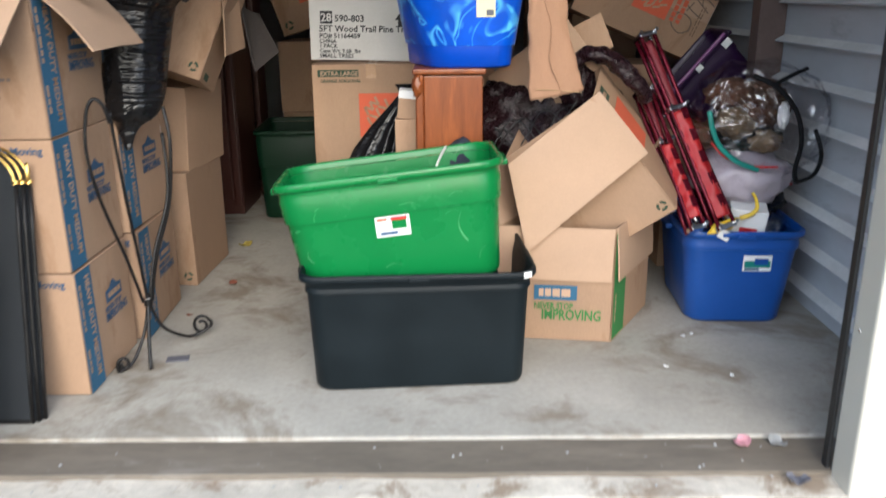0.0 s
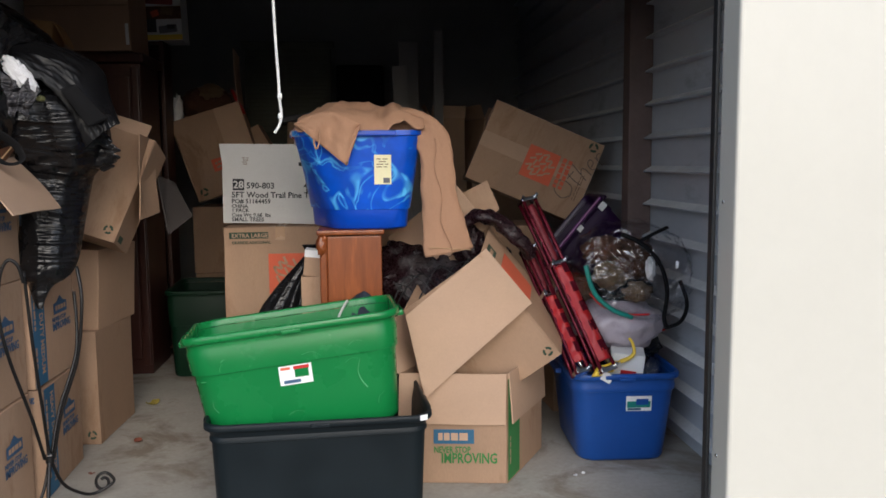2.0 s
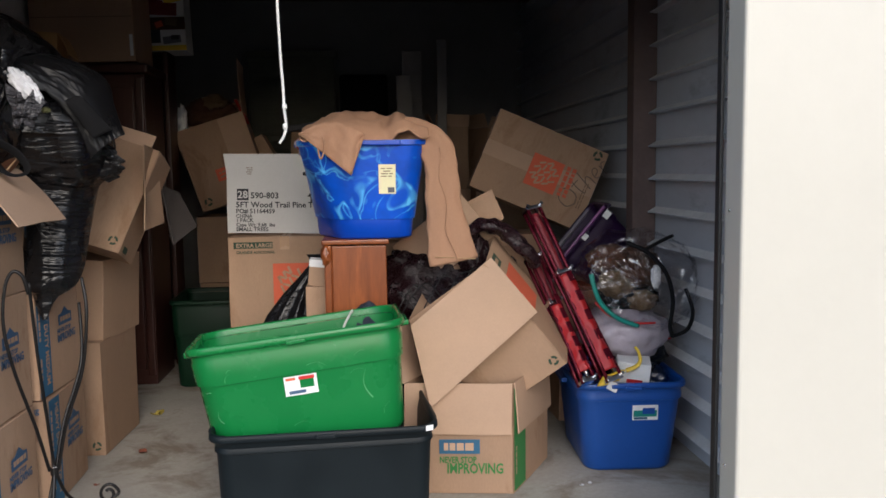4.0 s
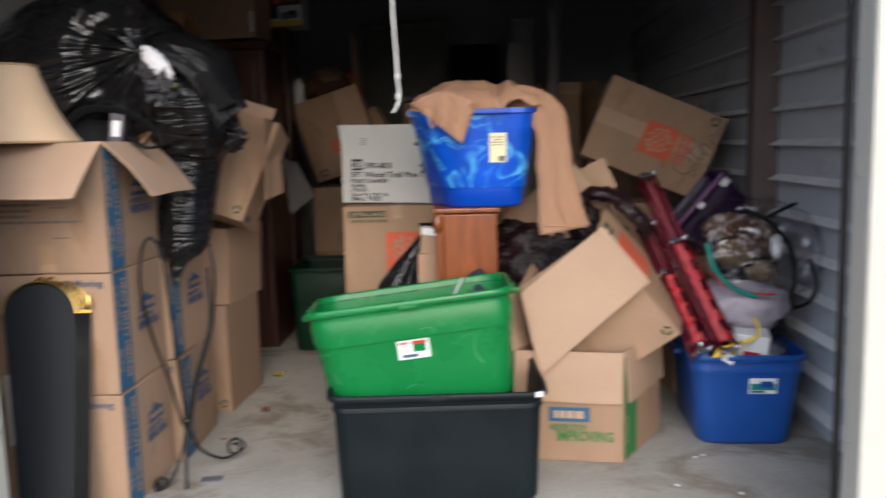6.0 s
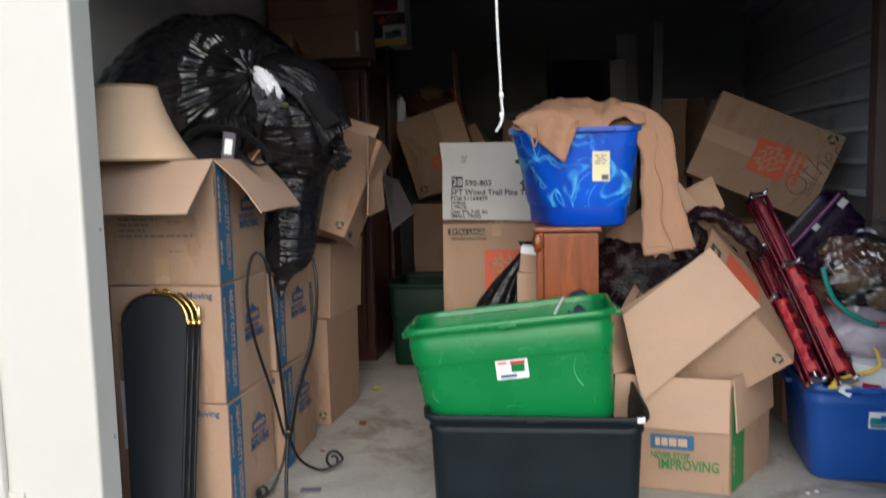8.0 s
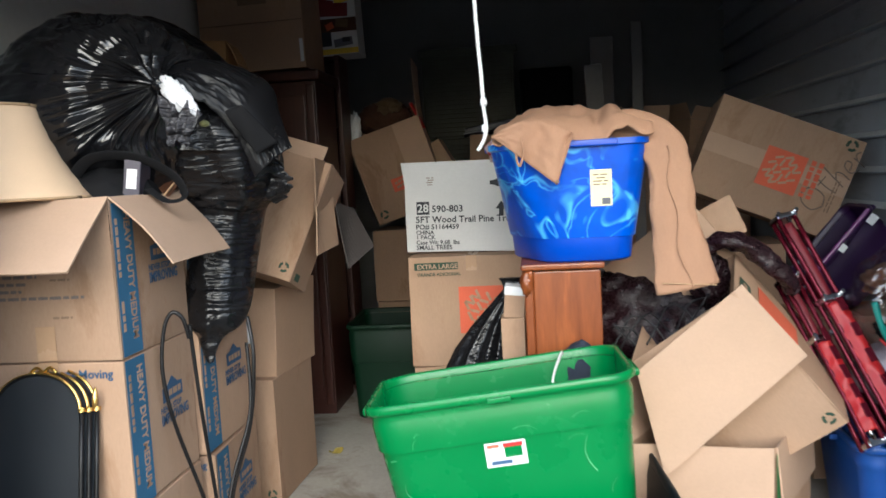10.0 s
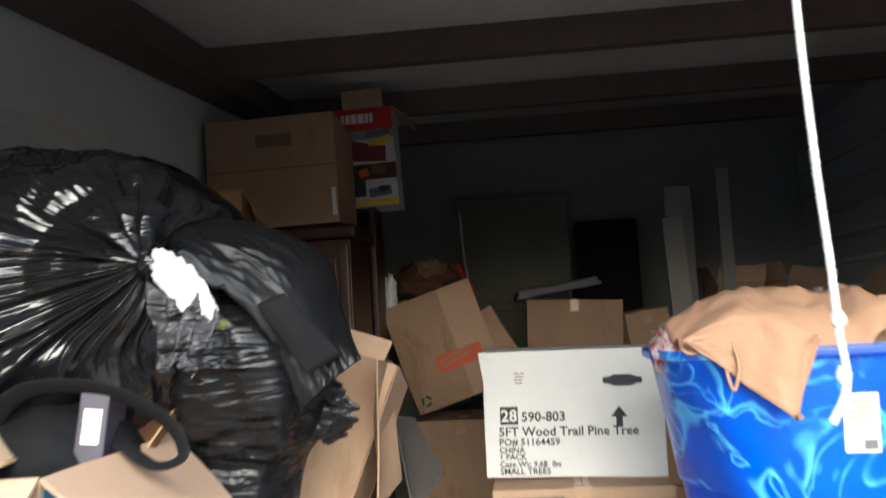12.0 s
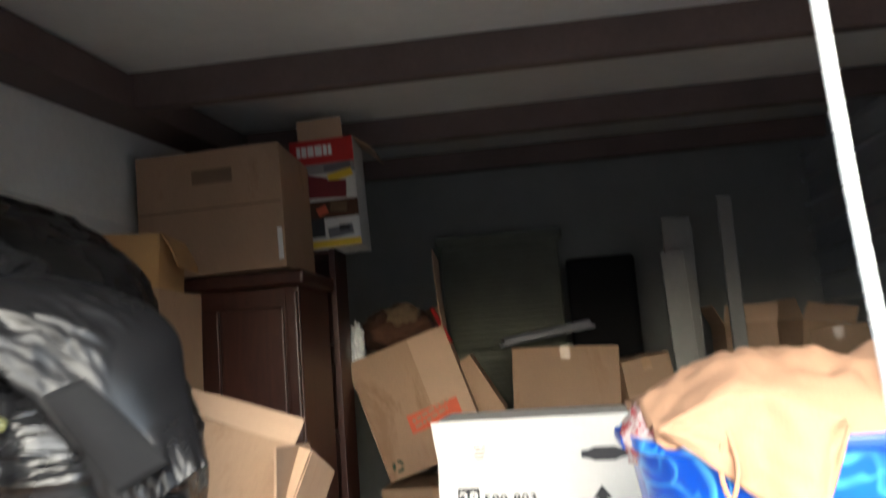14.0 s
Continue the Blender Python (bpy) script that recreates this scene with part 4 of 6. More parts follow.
def hem(u, v):
    ragged = 0.03 * noise.noise(Vector((v * 5, 3.1, 0))) + 0.02 * noise.noise(Vector((v * 13, 1.7, 4)))
    reach = (0.11 * math.sin(math.pi * min(1, v * 0.75 + 0.15)) + ragged) * u
    return (-0.85 + reach, 0.96 + 0.10 * v + 0.05 * u + 0.010 * math.sin(u * 6 + v * 9), 1.52 - 0.16 * v - 0.035 * u + 0.014 * noise.noise(Vector((u * 4, v * 6, 8))))


part("hem", sheet(hem, 26, 60, 0.004), "bag_matt", e, "ragged hem hanging over the carton", smooth=True)
part("sleeve", quad_sheet((-0.885, 0.865, 1.635), (-0.835, 0.88, 1.655), (-0.735, 0.925, 1.53), (-0.80, 0.90, 1.495), 0.012, 14, -0.012, 4.0), "black_cloth", e, "matt black sleeve end", smooth=True)

# orange-printed cartons at the side of the gangway
e = carton("brown carton at the bottom of the gangway stack", 0.50, 0.50, 0.56, pose(-1.293, 1.90, 0, 0, 0, -3), seed=31, group="gangway cartons")
recycle_mark(e, front(0.5, 0.5, 0.21, 0.05))
e = carton("crushed brown carton in the gangway stack", 0.50, 0.46, 0.40, pose(-1.285, 1.95, 0.56, 0, 3, -6), seed=33, group="gangway cartons")
decal("torn_tape", 0.035, 0.2, "paper", e, front(0.5, 0.46, 0.10, 0.25) @ pose(0, 0, 0, 0, 0, 8), "torn pale tape")
up = Vector((0.18, 0.18, 0.5)).normalized()
ax = Vector((0.9, -0.1, -0.4))
ax = (ax - up * ax.dot(up)).normalized()
ay = up.cross(ax)
corner = Vector((-0.90, 1.47, 1.0))
base = corner - ax * 0.23 + ay * 0.12
mt = Matrix((( ax.x, ay.x, up.x, base.x), (ax.y, ay.y, up.y, base.y), (ax.z, ay.z, up.z, base.z), (0, 0, 0, 1)))
e = carton("torn leaning brown carton with flaps hanging open", 0.46, 0.24, 0.52, mt, closed=False,
           flaps=[("front", 0.06, 20, 0.8, 1.2)], seed=41, group="gangway cartons")
lean = mt.inverted()
part("flap", quad_sheet((-0.762, 1.46, 1.49), (-0.775, 1.74, 1.47), (-0.765, 1.76, 1.12), (-0.785, 1.49, 1.10), 0.005, 12, 0.03, 2.0), "card", e, m=lean)
# torn flap takes the darkened card, its shade painted in
part("torn_flap", quad_sheet((-0.79, 1.84, 1.30), (-0.765, 2.10, 1.26), (-0.665, 2.05, 1.08), (-0.75, 1.86, 1.0), 0.005, 10, 0.03, 6.0), "card_grey", e, "torn flap coloured dark for shade", m=lean)
recycle_mark(e, front(0.46, 0.24, 0.185, 0.05))
decal("printed_strip", 0.06, 0.03, "ink_darkgreen", e, right(0.46, 0.24, -0.06, 0.03))

# black arched folding screen with brass rail
e = thing("fireplace_screen", "black arched folding mesh screen with a brass rail", "fireplace screen", pose(-0.012, 0.31, 0.0, -10.5, 0, 0))
for k in range(3):
    x0b, x0t, x1 = -1.395 + 0.008 * k, -1.475 + 0.01 * k, -1.205 + 0.013 * k
    out = [(x0b, 0.005), (x1, 0.005), (x1, 0.79)]
    for j in range(1, 16):
        a = math.pi * j / 16
        cx, rx = (x0t + x1) / 2, (x1 - x0t) / 2
        out.append((cx + rx * math.cos(a) , 0.79 + 0.105 * math.sin(a)))
    out.append((x0t, 0.79))
    yy = 0.018 * k
    pn = part("panel", slab(out, 0.007), "screen", e, m=pose(0, yy, 0))
    edge = [(x1, yy, 0.0), (x1, yy, 0.4), (x1, yy, 0.8)]
    part("frame_rod", tube(edge, 0.007, 8, 2), "iron", e, smooth=True)
    rail = [((x0t + x1) / 2 + (x1 - x0t) / 2 * math.cos(math.pi * j / 16), yy - 0.004, 0.79 + 0.112 * math.sin(math.pi * j / 16)) for j in range(17)]
    part("frame_arch", tube(rail, 0.006, 8, 2), "iron", e, smooth=True)
    part("brass_rail", tube([(x, y - 0.004, z + 0.004 + 0.005 * k) for x, y, z in rail[:7 + 2 * (k == 0)]], 0.0048, 8, 2), "brass", e, "polished brass rail", smooth=True)
    if k == 0:
        part("brass_bead", tube([(x, y - 0.005, z + 0.003) for x, y, z in rail[8:]], 0.0025, 8, 2), "brass", e, "thin brass bead", smooth=True)
    part("collar", cyl(0.0105, 0.012, 12, (x1, yy, 0.792)), "brass", e, "brass collar")
    part("frame_foot", rbox(x1 - x0b, 0.012, 0.014, 0.004, 2, at=((x0b + x1) / 2, yy, 0.0)), "iron", e)
part("finial", blob((-1.165, 0.0, 0.83), (0.008, 0.008, 0.03), 0.1, 2, 1, 3), "brass", e, "brass finial", smooth=True)
part("finial", tube([(-1.36, -0.004, 0.905), (-1.34, -0.004, 0.92), (-1.32, -0.004, 0.908), (-1.30, -0.004, 0.92), (-1.28, -0.004, 0.904)], 0.005, 6, 4), "brass", e, "brass scroll", smooth=True)
e = thing("paper_notice", "white paper sheet taped to the carton behind the screen", "paper", pose(-1.480, 0.494, 0.27))
part("sheet", rbox(0.10, 0.004, 0.27, 0.001, 2), "paper", e)

# wrought-iron plant stand
e = thing("plant_stand", "black wrought-iron scrolled plant stand on three feet", "plant stand", pose(0, 0, 0))
HX, HY, HZ = -0.985, 0.82, 0.235
rods = [
    [(HX - 0.015, HY - 0.01, HZ), (-1.02, 0.76, 0.42), (-1.06, 0.70, 0.66), (-1.077, 0.68, 0.83), (-1.067, 0.69, 0.96), (-1.042, 0.70, 1.015), (-1.012, 0.71, 0.995), (-1.0, 0.72, 0.93)],
    [(HX, HY, HZ), (-0.99, 0.79, 0.45), (-0.998, 0.76, 0.7), (-1.005, 0.74, 0.97)],
    [(HX + 0.015, HY, HZ), (-0.93, 0.82, 0.42), (-0.865, 0.83, 0.62), (-0.838, 0.83, 0.84), (-0.86, 0.86, 0.97)],
    [(HX, HY + 0.015, HZ), (-0.97, 0.9, 0.4), (-0.92, 0.98, 0.62), (-0.93, 1.02, 0.85)],
]
for r in rods:
    part("rod", tube(r, 0.0065, 8, 8), "iron", e, smooth=True)


def scroll(x, y, dx, dy, r0, turns=1.4, z0=0.0):
    out = []
    for k in range(15):
        a = -math.pi / 2 + 2 * math.pi * turns * k / 14
        r = r0 * (1 - 0.68 * k / 14)
        out.append((x + dx * r * math.cos(a), y + dy * r * math.cos(a), z0 + r0 + r * math.sin(a)))
    return out


part("leg", tube([(HX, HY, HZ), (-0.975, 0.76, 0.12), (-0.96, 0.70, 0.006)], 0.0075, 8, 6), "iron", e, smooth=True)
part("leg", tube([(HX, HY, HZ), (-1.0, 0.78, 0.12), (-1.03, 0.72, 0.03)] + scroll(-1.055, 0.69, -0.7, -0.4, 0.032)[1:], 0.0065, 8, 4), "iron", e, smooth=True)
part("leg", tube([(HX, HY, HZ), (-0.96, 0.86, 0.12), (-0.925, 0.93, 0.05), (-0.88, 0.98, 0.022)] + scroll(-0.85, 1.0, 0.8, 0.2, 0.05, 1.6, 0.01)[2:], 0.0065, 8, 4), "iron", e, smooth=True)
part("collar", cyl(0.016, 0.035, 16, (HX, HY, HZ - 0.018)), "iron", e)
part("collar_ring", cyl(0.018, 0.006, 16, (HX, HY, HZ + 0.012)), "chrome", e, "bright metal ring")

# ---- centre: black tote with the green tote in it ----
black = tote("storage_tote", "large black plastic storage tote on the concrete floor", 0.80, 0.52, 0.445, pose(0.047, 0.775, 0, 0, 0, 4.0), "tote_black", 0.020, 0.06, ridge=0.84, warp=0.006, inset=0.014, sag=0.022)
part("sticker", rbox(0.03, 0.002, 0.02, 0.0006, 1), "paper", black, "small white sticker", pose(0.372, -0.268, 0.42, 0, 0, 20))
green = tote("storage_tote", "scuffed green plastic storage tote standing tilted in the black tote", 0.79, 0.47, 0.42, pose(0.0, 0.785, 0.352, -2.5, -6.5, 3), "tote_green", 0.045, 0.095, ridge=0.66, warp=0.012)
gl = pose(-0.005, -0.2115, 0.235, 94.9, 0, 0)
decal("sticker", 0.118, 0.072, "paper", green, gl, "white product sticker with a red-lidded tub")
part("sticker_picture", rbox(0.05, 0.034, 0.0008, 0.0003, 1, at=(0.022, 0.006, 0.0014)), "tote_green", green, m=gl)
part("sticker_picture", rbox(0.056, 0.012, 0.0008, 0.0003, 1, at=(0.022, 0.026, 0.0016)), "red_plain", green, m=gl)
part("sticker_print", rbox(0.06, 0.012, 0.0008, 0.0003, 1, at=(-0.015, -0.024, 0.0014)), "ink_blue_dark", green, m=gl)
part("sticker_print", rbox(0.035, 0.010, 0.0008, 0.0003, 1, at=(-0.035, 0.026, 0.0014)), "ink_orange", green, m=gl)
for x, z, ln, rz in ((0.235, 0.20, 0.11, 100), (0.20, 0.255, 0.05, 12), (-0.26, 0.30, 0.03, 70), (-0.25, 0.325, 0.02, 30), (-0.02, 0.09, 0.06, 4), (0.22, 0.32, 0.05, 15), (0.06, 0.30, 0.07, -8), (0.29, 0.10, 0.05, 60), (-0.30, 0.16, 0.05, 110)):
    bow = [(-ln * 0.5, 0, 0), (-ln * 0.2, ln * 0.12, 0), (ln * 0.15, ln * 0.13, 0), (ln * 0.5, -ln * 0.05, 0)]
    part("scuff", tube(bow, (0.0034, 0.0012) if ln > 0.1 else (0.0014, 0.0005), 6, 6, flat=0.5), "scuff", green, "pale bowed scratch", pose(x, -0.1908 - 0.0062 * (z > 0.262) - z * 0.0857, z, 94.9, 0, 0) @ pose(0, 0, 0, 0, 0, rz), smooth=True)
part("cord", tube([(0.15, -0.02, 0.30), (0.17, 0.05, 0.37), (0.2, 0.15, 0.405), (0.22, 0.21, 0.42)], 0.006, 6, 6, flat=0.4), "rope", green, "white strap inside", smooth=True)
part("lining", rbox(0.30, 0.40, 0.006, 0.002, 3, at=(-0.19, 0.0, 0.25)), "tote_green", green, "loose green divider")

# ---- carton with hanging flaps ----
e = carton("open brown carton with green and blue print, flaps hanging down", 0.457, 0.44, 0.475, pose(0.708, 1.168, 0, 0, 0, -8), closed=False,
           flaps=[("front", 0.215, 177, 0.98, 0.0), ("right", 0.22, 175, 0.97, 0.2), ("back", 0.23, 20, 1.0, 0), ("left", 0.23, 30, 1, 0)], seed=52)
W, D = 0.457, 0.44
decal("printed_label", 0.17, 0.062, "ink_blue", e, front(W, D, 0.003, 0.205))
bars(e, front(W, D, -0.062, 0.205, 0.0036), [(0.0, 0.13)], "card_in", 0.032)
text("NEVER STOP", 0.038, "ink_green", e, front(W, D, -0.082, 0.135), sx=0.72)
text("IMPROVING", 0.062, "ink_green", e, front(W, D, -0.052, 0.09), sx=0.72)
decal("printed_strip", 0.13, 0.44, "ink_green", e, right(W, D, -D / 2 + 0.066, 0.232))
bars(e, right(W, D, -D / 2 + 0.02, 0.2, 0.0036) @ pose(0, 0, 0, 0, 0, -90), [(0, 0.12)], "card", 0.01)
squash(e, 0.40)

# tilted open carton resting in it
W, D, H = 0.43, 0.42, 0.555
TILT_BOX = pose(0.914, 1.215, 0.425, 0, -38.8, 0) @ pose(0, 0, 0, 0, 0, -8) @ pose(W / 2, -D / 2, 0, 0, 0, -10) @ pose(-W / 2, D / 2, 0)
e = carton("tilted open brown carton resting on the lower carton", W, D, H, TILT_BOX, closed=False,
           flaps=[("back", 0.25, 8, 1.0, 0.2)], seed=60)
part("flap", quad_sheet((0.397, 0.985, 0.72), (0.470, 0.925, 0.385), (0.921, 0.945, 0.768), (0.735, 0.985, 0.995), 0.005, 12, -0.012, 3.0), "card_in", e, m=TILT_BOX.inverted())
part("flap", quad_sheet((0.655, 1.46, 1.185), (0.757, 1.44, 1.06), (0.865, 1.42, 1.13), (0.812, 1.46, 1.265), 0.005, 8, 0.012, 5.0), "card", e, m=TILT_BOX.inverted())
recycle_mark(e, front(W, D, 0.175, 0.045))
decal("printed_strip", 0.19, 0.055, "ink_darkgreen", e, right(W, D, -0.1, H - 0.05))
decal("printed_square", 0.2, 0.2, "ink_orange", e, right(W, D, 0.0, H - 0.22))
bars(e, right(W, D, -0.18, H - 0.05, 0.0036), [(0, 0.15)], "card", 0.02)

# carton marked by hand, lying tilted on the heap
W, D, H = 0.69, 0.45, 0.49
e = carton("tilted brown carton with an orange print and faded handwriting", W, D, H, pose(1.155, 2.585, 1.118, 0, 23.6, 0) @ pose(0, 0, 0, 0, 0, -6), seed=70, tape=False)
lie = pose(0, 0, 0, 0, 0, 90)
decal("tape", W * 0.995, 0.09, "card_in", e, front(W, D, 0.0, H * 0.52, 0.001))
orange_logo(e, front(W, D, 0.035, 0.235) @ lie, 0.19)
for k in range(2):
    bars(e, front(W, D, 0.16 + 0.035 * k, 0.15, 0.003) @ lie, [(0, 0.18)], "ink_orange", 0.022)
strokes = [[(0.045, 0.0), (0.0, 0.025), (0.0, 0.085), (0.04, 0.115), (0.08, 0.09), (0.085, 0.03), (0.045, 0.0)],
           [(0.125, 0.13), (0.12, 0.06), (0.13, 0.005)], [(0.10, 0.085), (0.155, 0.09)],
           [(0.18, 0.14), (0.175, 0.07), (0.172, 0.0)], [(0.175, 0.045), (0.20, 0.07), (0.215, 0.045), (0.215, 0.0)],
           [(0.245, 0.035), (0.275, 0.05), (0.27, 0.075), (0.245, 0.065), (0.24, 0.025), (0.275, 0.005)],
           [(0.30, 0.065), (0.302, 0.0)], [(0.302, 0.045), (0.32, 0.068), (0.34, 0.06)]]
for st in strokes:
    part("handwriting", tube([(x, y, 0) for x, y in st], 0.0028, 5, 4), "marker", e, m=front(W, D, 0.25, 0.10, 0.003) @ pose(0, 0, 0, 0, 0, 66) @ Matrix.Diagonal((1, 1, 0.2, 1)))
recycle_mark(e, front(W, D, 0.285, 0.45), 0.028)
bars(e, front(W, D, 0.285, 0.12, 0.003) @ lie, [(0, 0.16), (0, 0.16)], "ink_brown", 0.006, 0.014)
for k, (x, y, z, w, d, h, rz) in enumerate(((1.0, 2.75, 0, 0.6, 0.5, 0.52, 4), (1.06, 2.72, 0.52, 0.55, 0.48, 0.45, -6))):
    carton("plain brown carton deep in the heap", w, d, h, pose(x, y, z, 0, 0, rz), seed=80 + k, group="heap cartons")

# ---- small wooden chest with the blue tub and shirt ----
e = thing("wooden_chest", "orange-stained wooden chest with carved corner posts", "chest of drawers", pose(0.175, 1.40, 0))
part("side_panel", rbox(0.235, 0.46, 0.98, 0.006, 3, at=(0.015, 0, 0.06)), "oak", e)
part("top", rbox(0.29, 0.50, 0.022, 0.007, 3, at=(0, 0, 1.045)), "oak", e)
part("plinth", rbox(0.27, 0.48, 0.07, 0.006, 3, at=(0, 0, 0)), "oak", e)
for y in (-0.225, 0.225):
    part("corner_post", rbox(0.032, 0.034, 0.98, 0.008, 3, at=(-0.118, y, 0.065)), "oak", e)
    part("carving", blob((-0.125, y - 0.012 * (1 if y < 0 else -1), 1.0), (0.02, 0.016, 0.04), 0.4, 3, 3, 3), "oak", e, smooth=True)
for k in range(5):
    dr = part("drawer", rbox(0.012, 0.40, 0.175, 0.004, 2, at=(-0.112, 0, 0.09 + 0.188 * k)), "oak", e)
    part("knob", blob((-0.126, 0, 0.178 + 0.188 * k), (0.014, 0.014, 0.014), 0, 1, 0, 2), "iron", dr, smooth=True)

e = thing("laundry_tub", "marbled blue plastic laundry tub standing on the wooden chest", "laundry tub", pose(0.215, 1.345, 1.068, 0, 0, -1))


def oct_ring(w, d, z, c, g):
    """A ring with one long-chamfered corner, as the tub is moulded."""
    w, d, a = w / 2, d / 2, 0.05
    pts = [(w, -d + a), (w, d - a), (w - a, d), (-w + a, d), (-w, d - a), (-w, -d + g), (-w + c, -d), (w - a, -d)]
    out = []
    for i, p in enumerate(pts):
        q = pts[(i + 1) % 8]
        for k in range(4):
            out.append((p[0] + (q[0] - p[0]) * k / 4, p[1] + (q[1] - p[1]) * k / 4, z))
    return [tuple((out[i - 1][m] + 2 * out[i][m] + out[(i + 1) % len(out)][m]) / 4 for m in range(3)) for i in range(len(out))]


rg = [oct_ring(0.40, 0.34, 0.0, 0.11, 0.25), oct_ring(0.42, 0.36, 0.008, 0.115, 0.26), oct_ring(0.435, 0.37, 0.085, 0.115, 0.27)]
ob = part("base_band", loft(rg), "basket_plain", e, smooth=True)
ob.data.set_sharp_from_angle(angle=radians(50))
rg = [oct_ring(0.45, 0.38, 0.085, 0.12, 0.28), oct_ring(0.452, 0.382, 0.09, 0.12, 0.28), oct_ring(0.505, 0.415, 0.26, 0.09, 0.2), oct_ring(0.548, 0.44, 0.395, 0.055, 0.08), oct_ring(0.566, 0.456, 0.40, 0.055, 0.08),
      oct_ring(0.566, 0.456, 0.42, 0.055, 0.08), oct_ring(0.548, 0.44, 0.42, 0.055, 0.08), oct_ring(0.49, 0.40, 0.26, 0.09, 0.2), oct_ring(0.43, 0.36, 0.1, 0.12, 0.28)]
ob = part("tub_wall", loft(rg, caps=True), "basket", e, smooth=True)
ob.data.set_sharp_from_angle(angle=radians(38))
part("handle_lip", rbox(0.19, 0.022, 0.024, 0.008, 3, at=(0.07, -0.231, 0.395)), "basket_plain", e)
part("handle_lip", rbox(0.022, 0.17, 0.024, 0.008, 3, at=(-0.286, 0.03, 0.395)), "basket_plain", e)
lab = pose(0.105, -0.2085, 0.255, 95.4, 0, 0)
decal("price_label", 0.072, 0.125, "yellow_label", e, lab, "pale yellow price label")
bars(e, lab @ pose(-0.026, 0.045, 0.0015), [(0, 0.05), (0.01, 0.03), (0, 0.05), (0, 0.045)], "ink_brown", 0.004, 0.011)
part("barcode", rbox(0.028, 0.022, 0.0008, 0.0003, 1, at=(0.016, -0.046, 0.0014)), "card_slate", e, m=lab)
e = thing("patterned_cloth", "red and white patterned cloth heaped in the blue tub", "cloth", pose(0, 0, 0))
part("cloth", blob((0.052, 1.335, 1.478), (0.12, 0.15, 0.085), 0.15, 2.5, 6.0, 4), "redwhite", e, smooth=True)

e = thing("shirt", "tan corduroy shirt draped over the tub with a sleeve hanging down", "shirt", pose(0, 0, 0))
TX0, TX1, TY0, TY1 = -0.055, 0.485, 1.115, 1.575


def shirt_body(u, v):
    x = -0.045 + 0.54 * u
    y = TY0 - 0.005 + (TY1 - TY0) * v
    z = 1.50 + 0.115 * math.sin(math.pi * min(1, max(0, u * 0.86 + 0.10))) * (0.10 + 0.90 * math.sin(math.pi * min(1, v * 1.05)) ** 0.8)
    z += 0.03 * noise.noise(Vector((u * 4, v * 4, 1.5))) + 0.014 * noise.noise(Vector((u * 11, v * 9, 4)))
    z += 0.02 * math.exp(-((u - 0.8) / 0.08) ** 2) - 0.018 * math.exp(-((u - 0.66) / 0.06) ** 2)
    z += 0.010 * (1 - 2 * abs(noise.noise(Vector((u * 6 + v * 2, v * 5 - u * 3, 7))))) + 0.006 * noise.noise(Vector((u * 22, v * 16, 9)))
    z -= 0.02 * (v < 0.06)
    return (x, y, z)


part("body", sheet(shirt_body, 44, 30, 0.006), "shirt", e, smooth=True)


def shirt_tail(u, v):
    a, b = Vector((-0.045, 1.105, 1.515)), Vector((0.225, 1.10, 1.51))
    tip = Vector((0.165, 1.075, 1.34))
    top = a * (1 - u) + b * u
    k = u / 0.8 if u < 0.8 else 1 - (u - 0.8) / 0.2
    p = top + (tip - Vector((0.17, 1.10, 1.51))) * v * max(0.04, k)
    p.y -= 0.012 + 0.014 * math.sin(u * 17 + v * 3) * v + 0.008 * noise.noise(Vector((u * 9, v * 7, 2))) + 0.01 * math.sin(u * 9)
    p.z += 0.05 * math.sin(math.pi * u) * (1 - v)
    return p


part("front_tail", sheet(shirt_tail, 30, 14, 0.005), "shirt", e, smooth=True)
cuffs = [((0.34, 1.24, 1.505), 0.05, 0.025), ((0.43, 1.20, 1.52), 0.062, 0.028), ((0.505, 1.175, 1.485), 0.062, 0.03), ((0.54, 1.16, 1.41), 0.068, 0.027), ((0.548, 1.15, 1.3), 0.072, 0.025),
         ((0.558, 1.15, 1.18), 0.078, 0.026), ((0.58, 1.15, 1.07), 0.088, 0.028), ((0.60, 1.15, 0.962), 0.098, 0.024)]
cp = smooth_path([c for c, a, b in cuffs], 6)
cr = smooth_path([(a, b, 0) for c, a, b in cuffs], 6)
rings = []
for i, (p, r) in enumerate(zip(cp, cr)):
    d0 = (cp[min(i + 1, len(cp) - 1)] - cp[max(i - 1, 0)]).normalized()
    sd = d0.cross(Vector((0, 1, 0))).normalized()
    fw = d0.cross(sd)
    ring_p = []
    for k in range(48):
        a = 2 * math.pi * k / 48
        q = 1 + 0.16 * noise.noise(Vector((math.cos(a) * 2, math.sin(a) * 2, i * 0.16))) + 0.07 * math.sin(a * 3 + 0.5 * math.sin(i * 0.3)) + 0.1 * noise.noise(Vector((math.cos(a) * 5, math.sin(a) * 5, i * 0.5)))
        ring_p.append(p + sd * math.cos(a) * r.x * q + fw * math.sin(a) * r.y * q)
    rings.append(ring_p)
part("sleeve", loft(rings), "shirt", e, smooth=True)
part("seam", tube([p + Vector((0.012 * math.sin(i * 0.5), -r.y * 1.08 - 0.002, 0)) for i, (p, r) in enumerate(zip(cp, cr)) if i > 14], 0.0022, 6, 1), "shirt", e, "stitched sleeve seam", smooth=True)
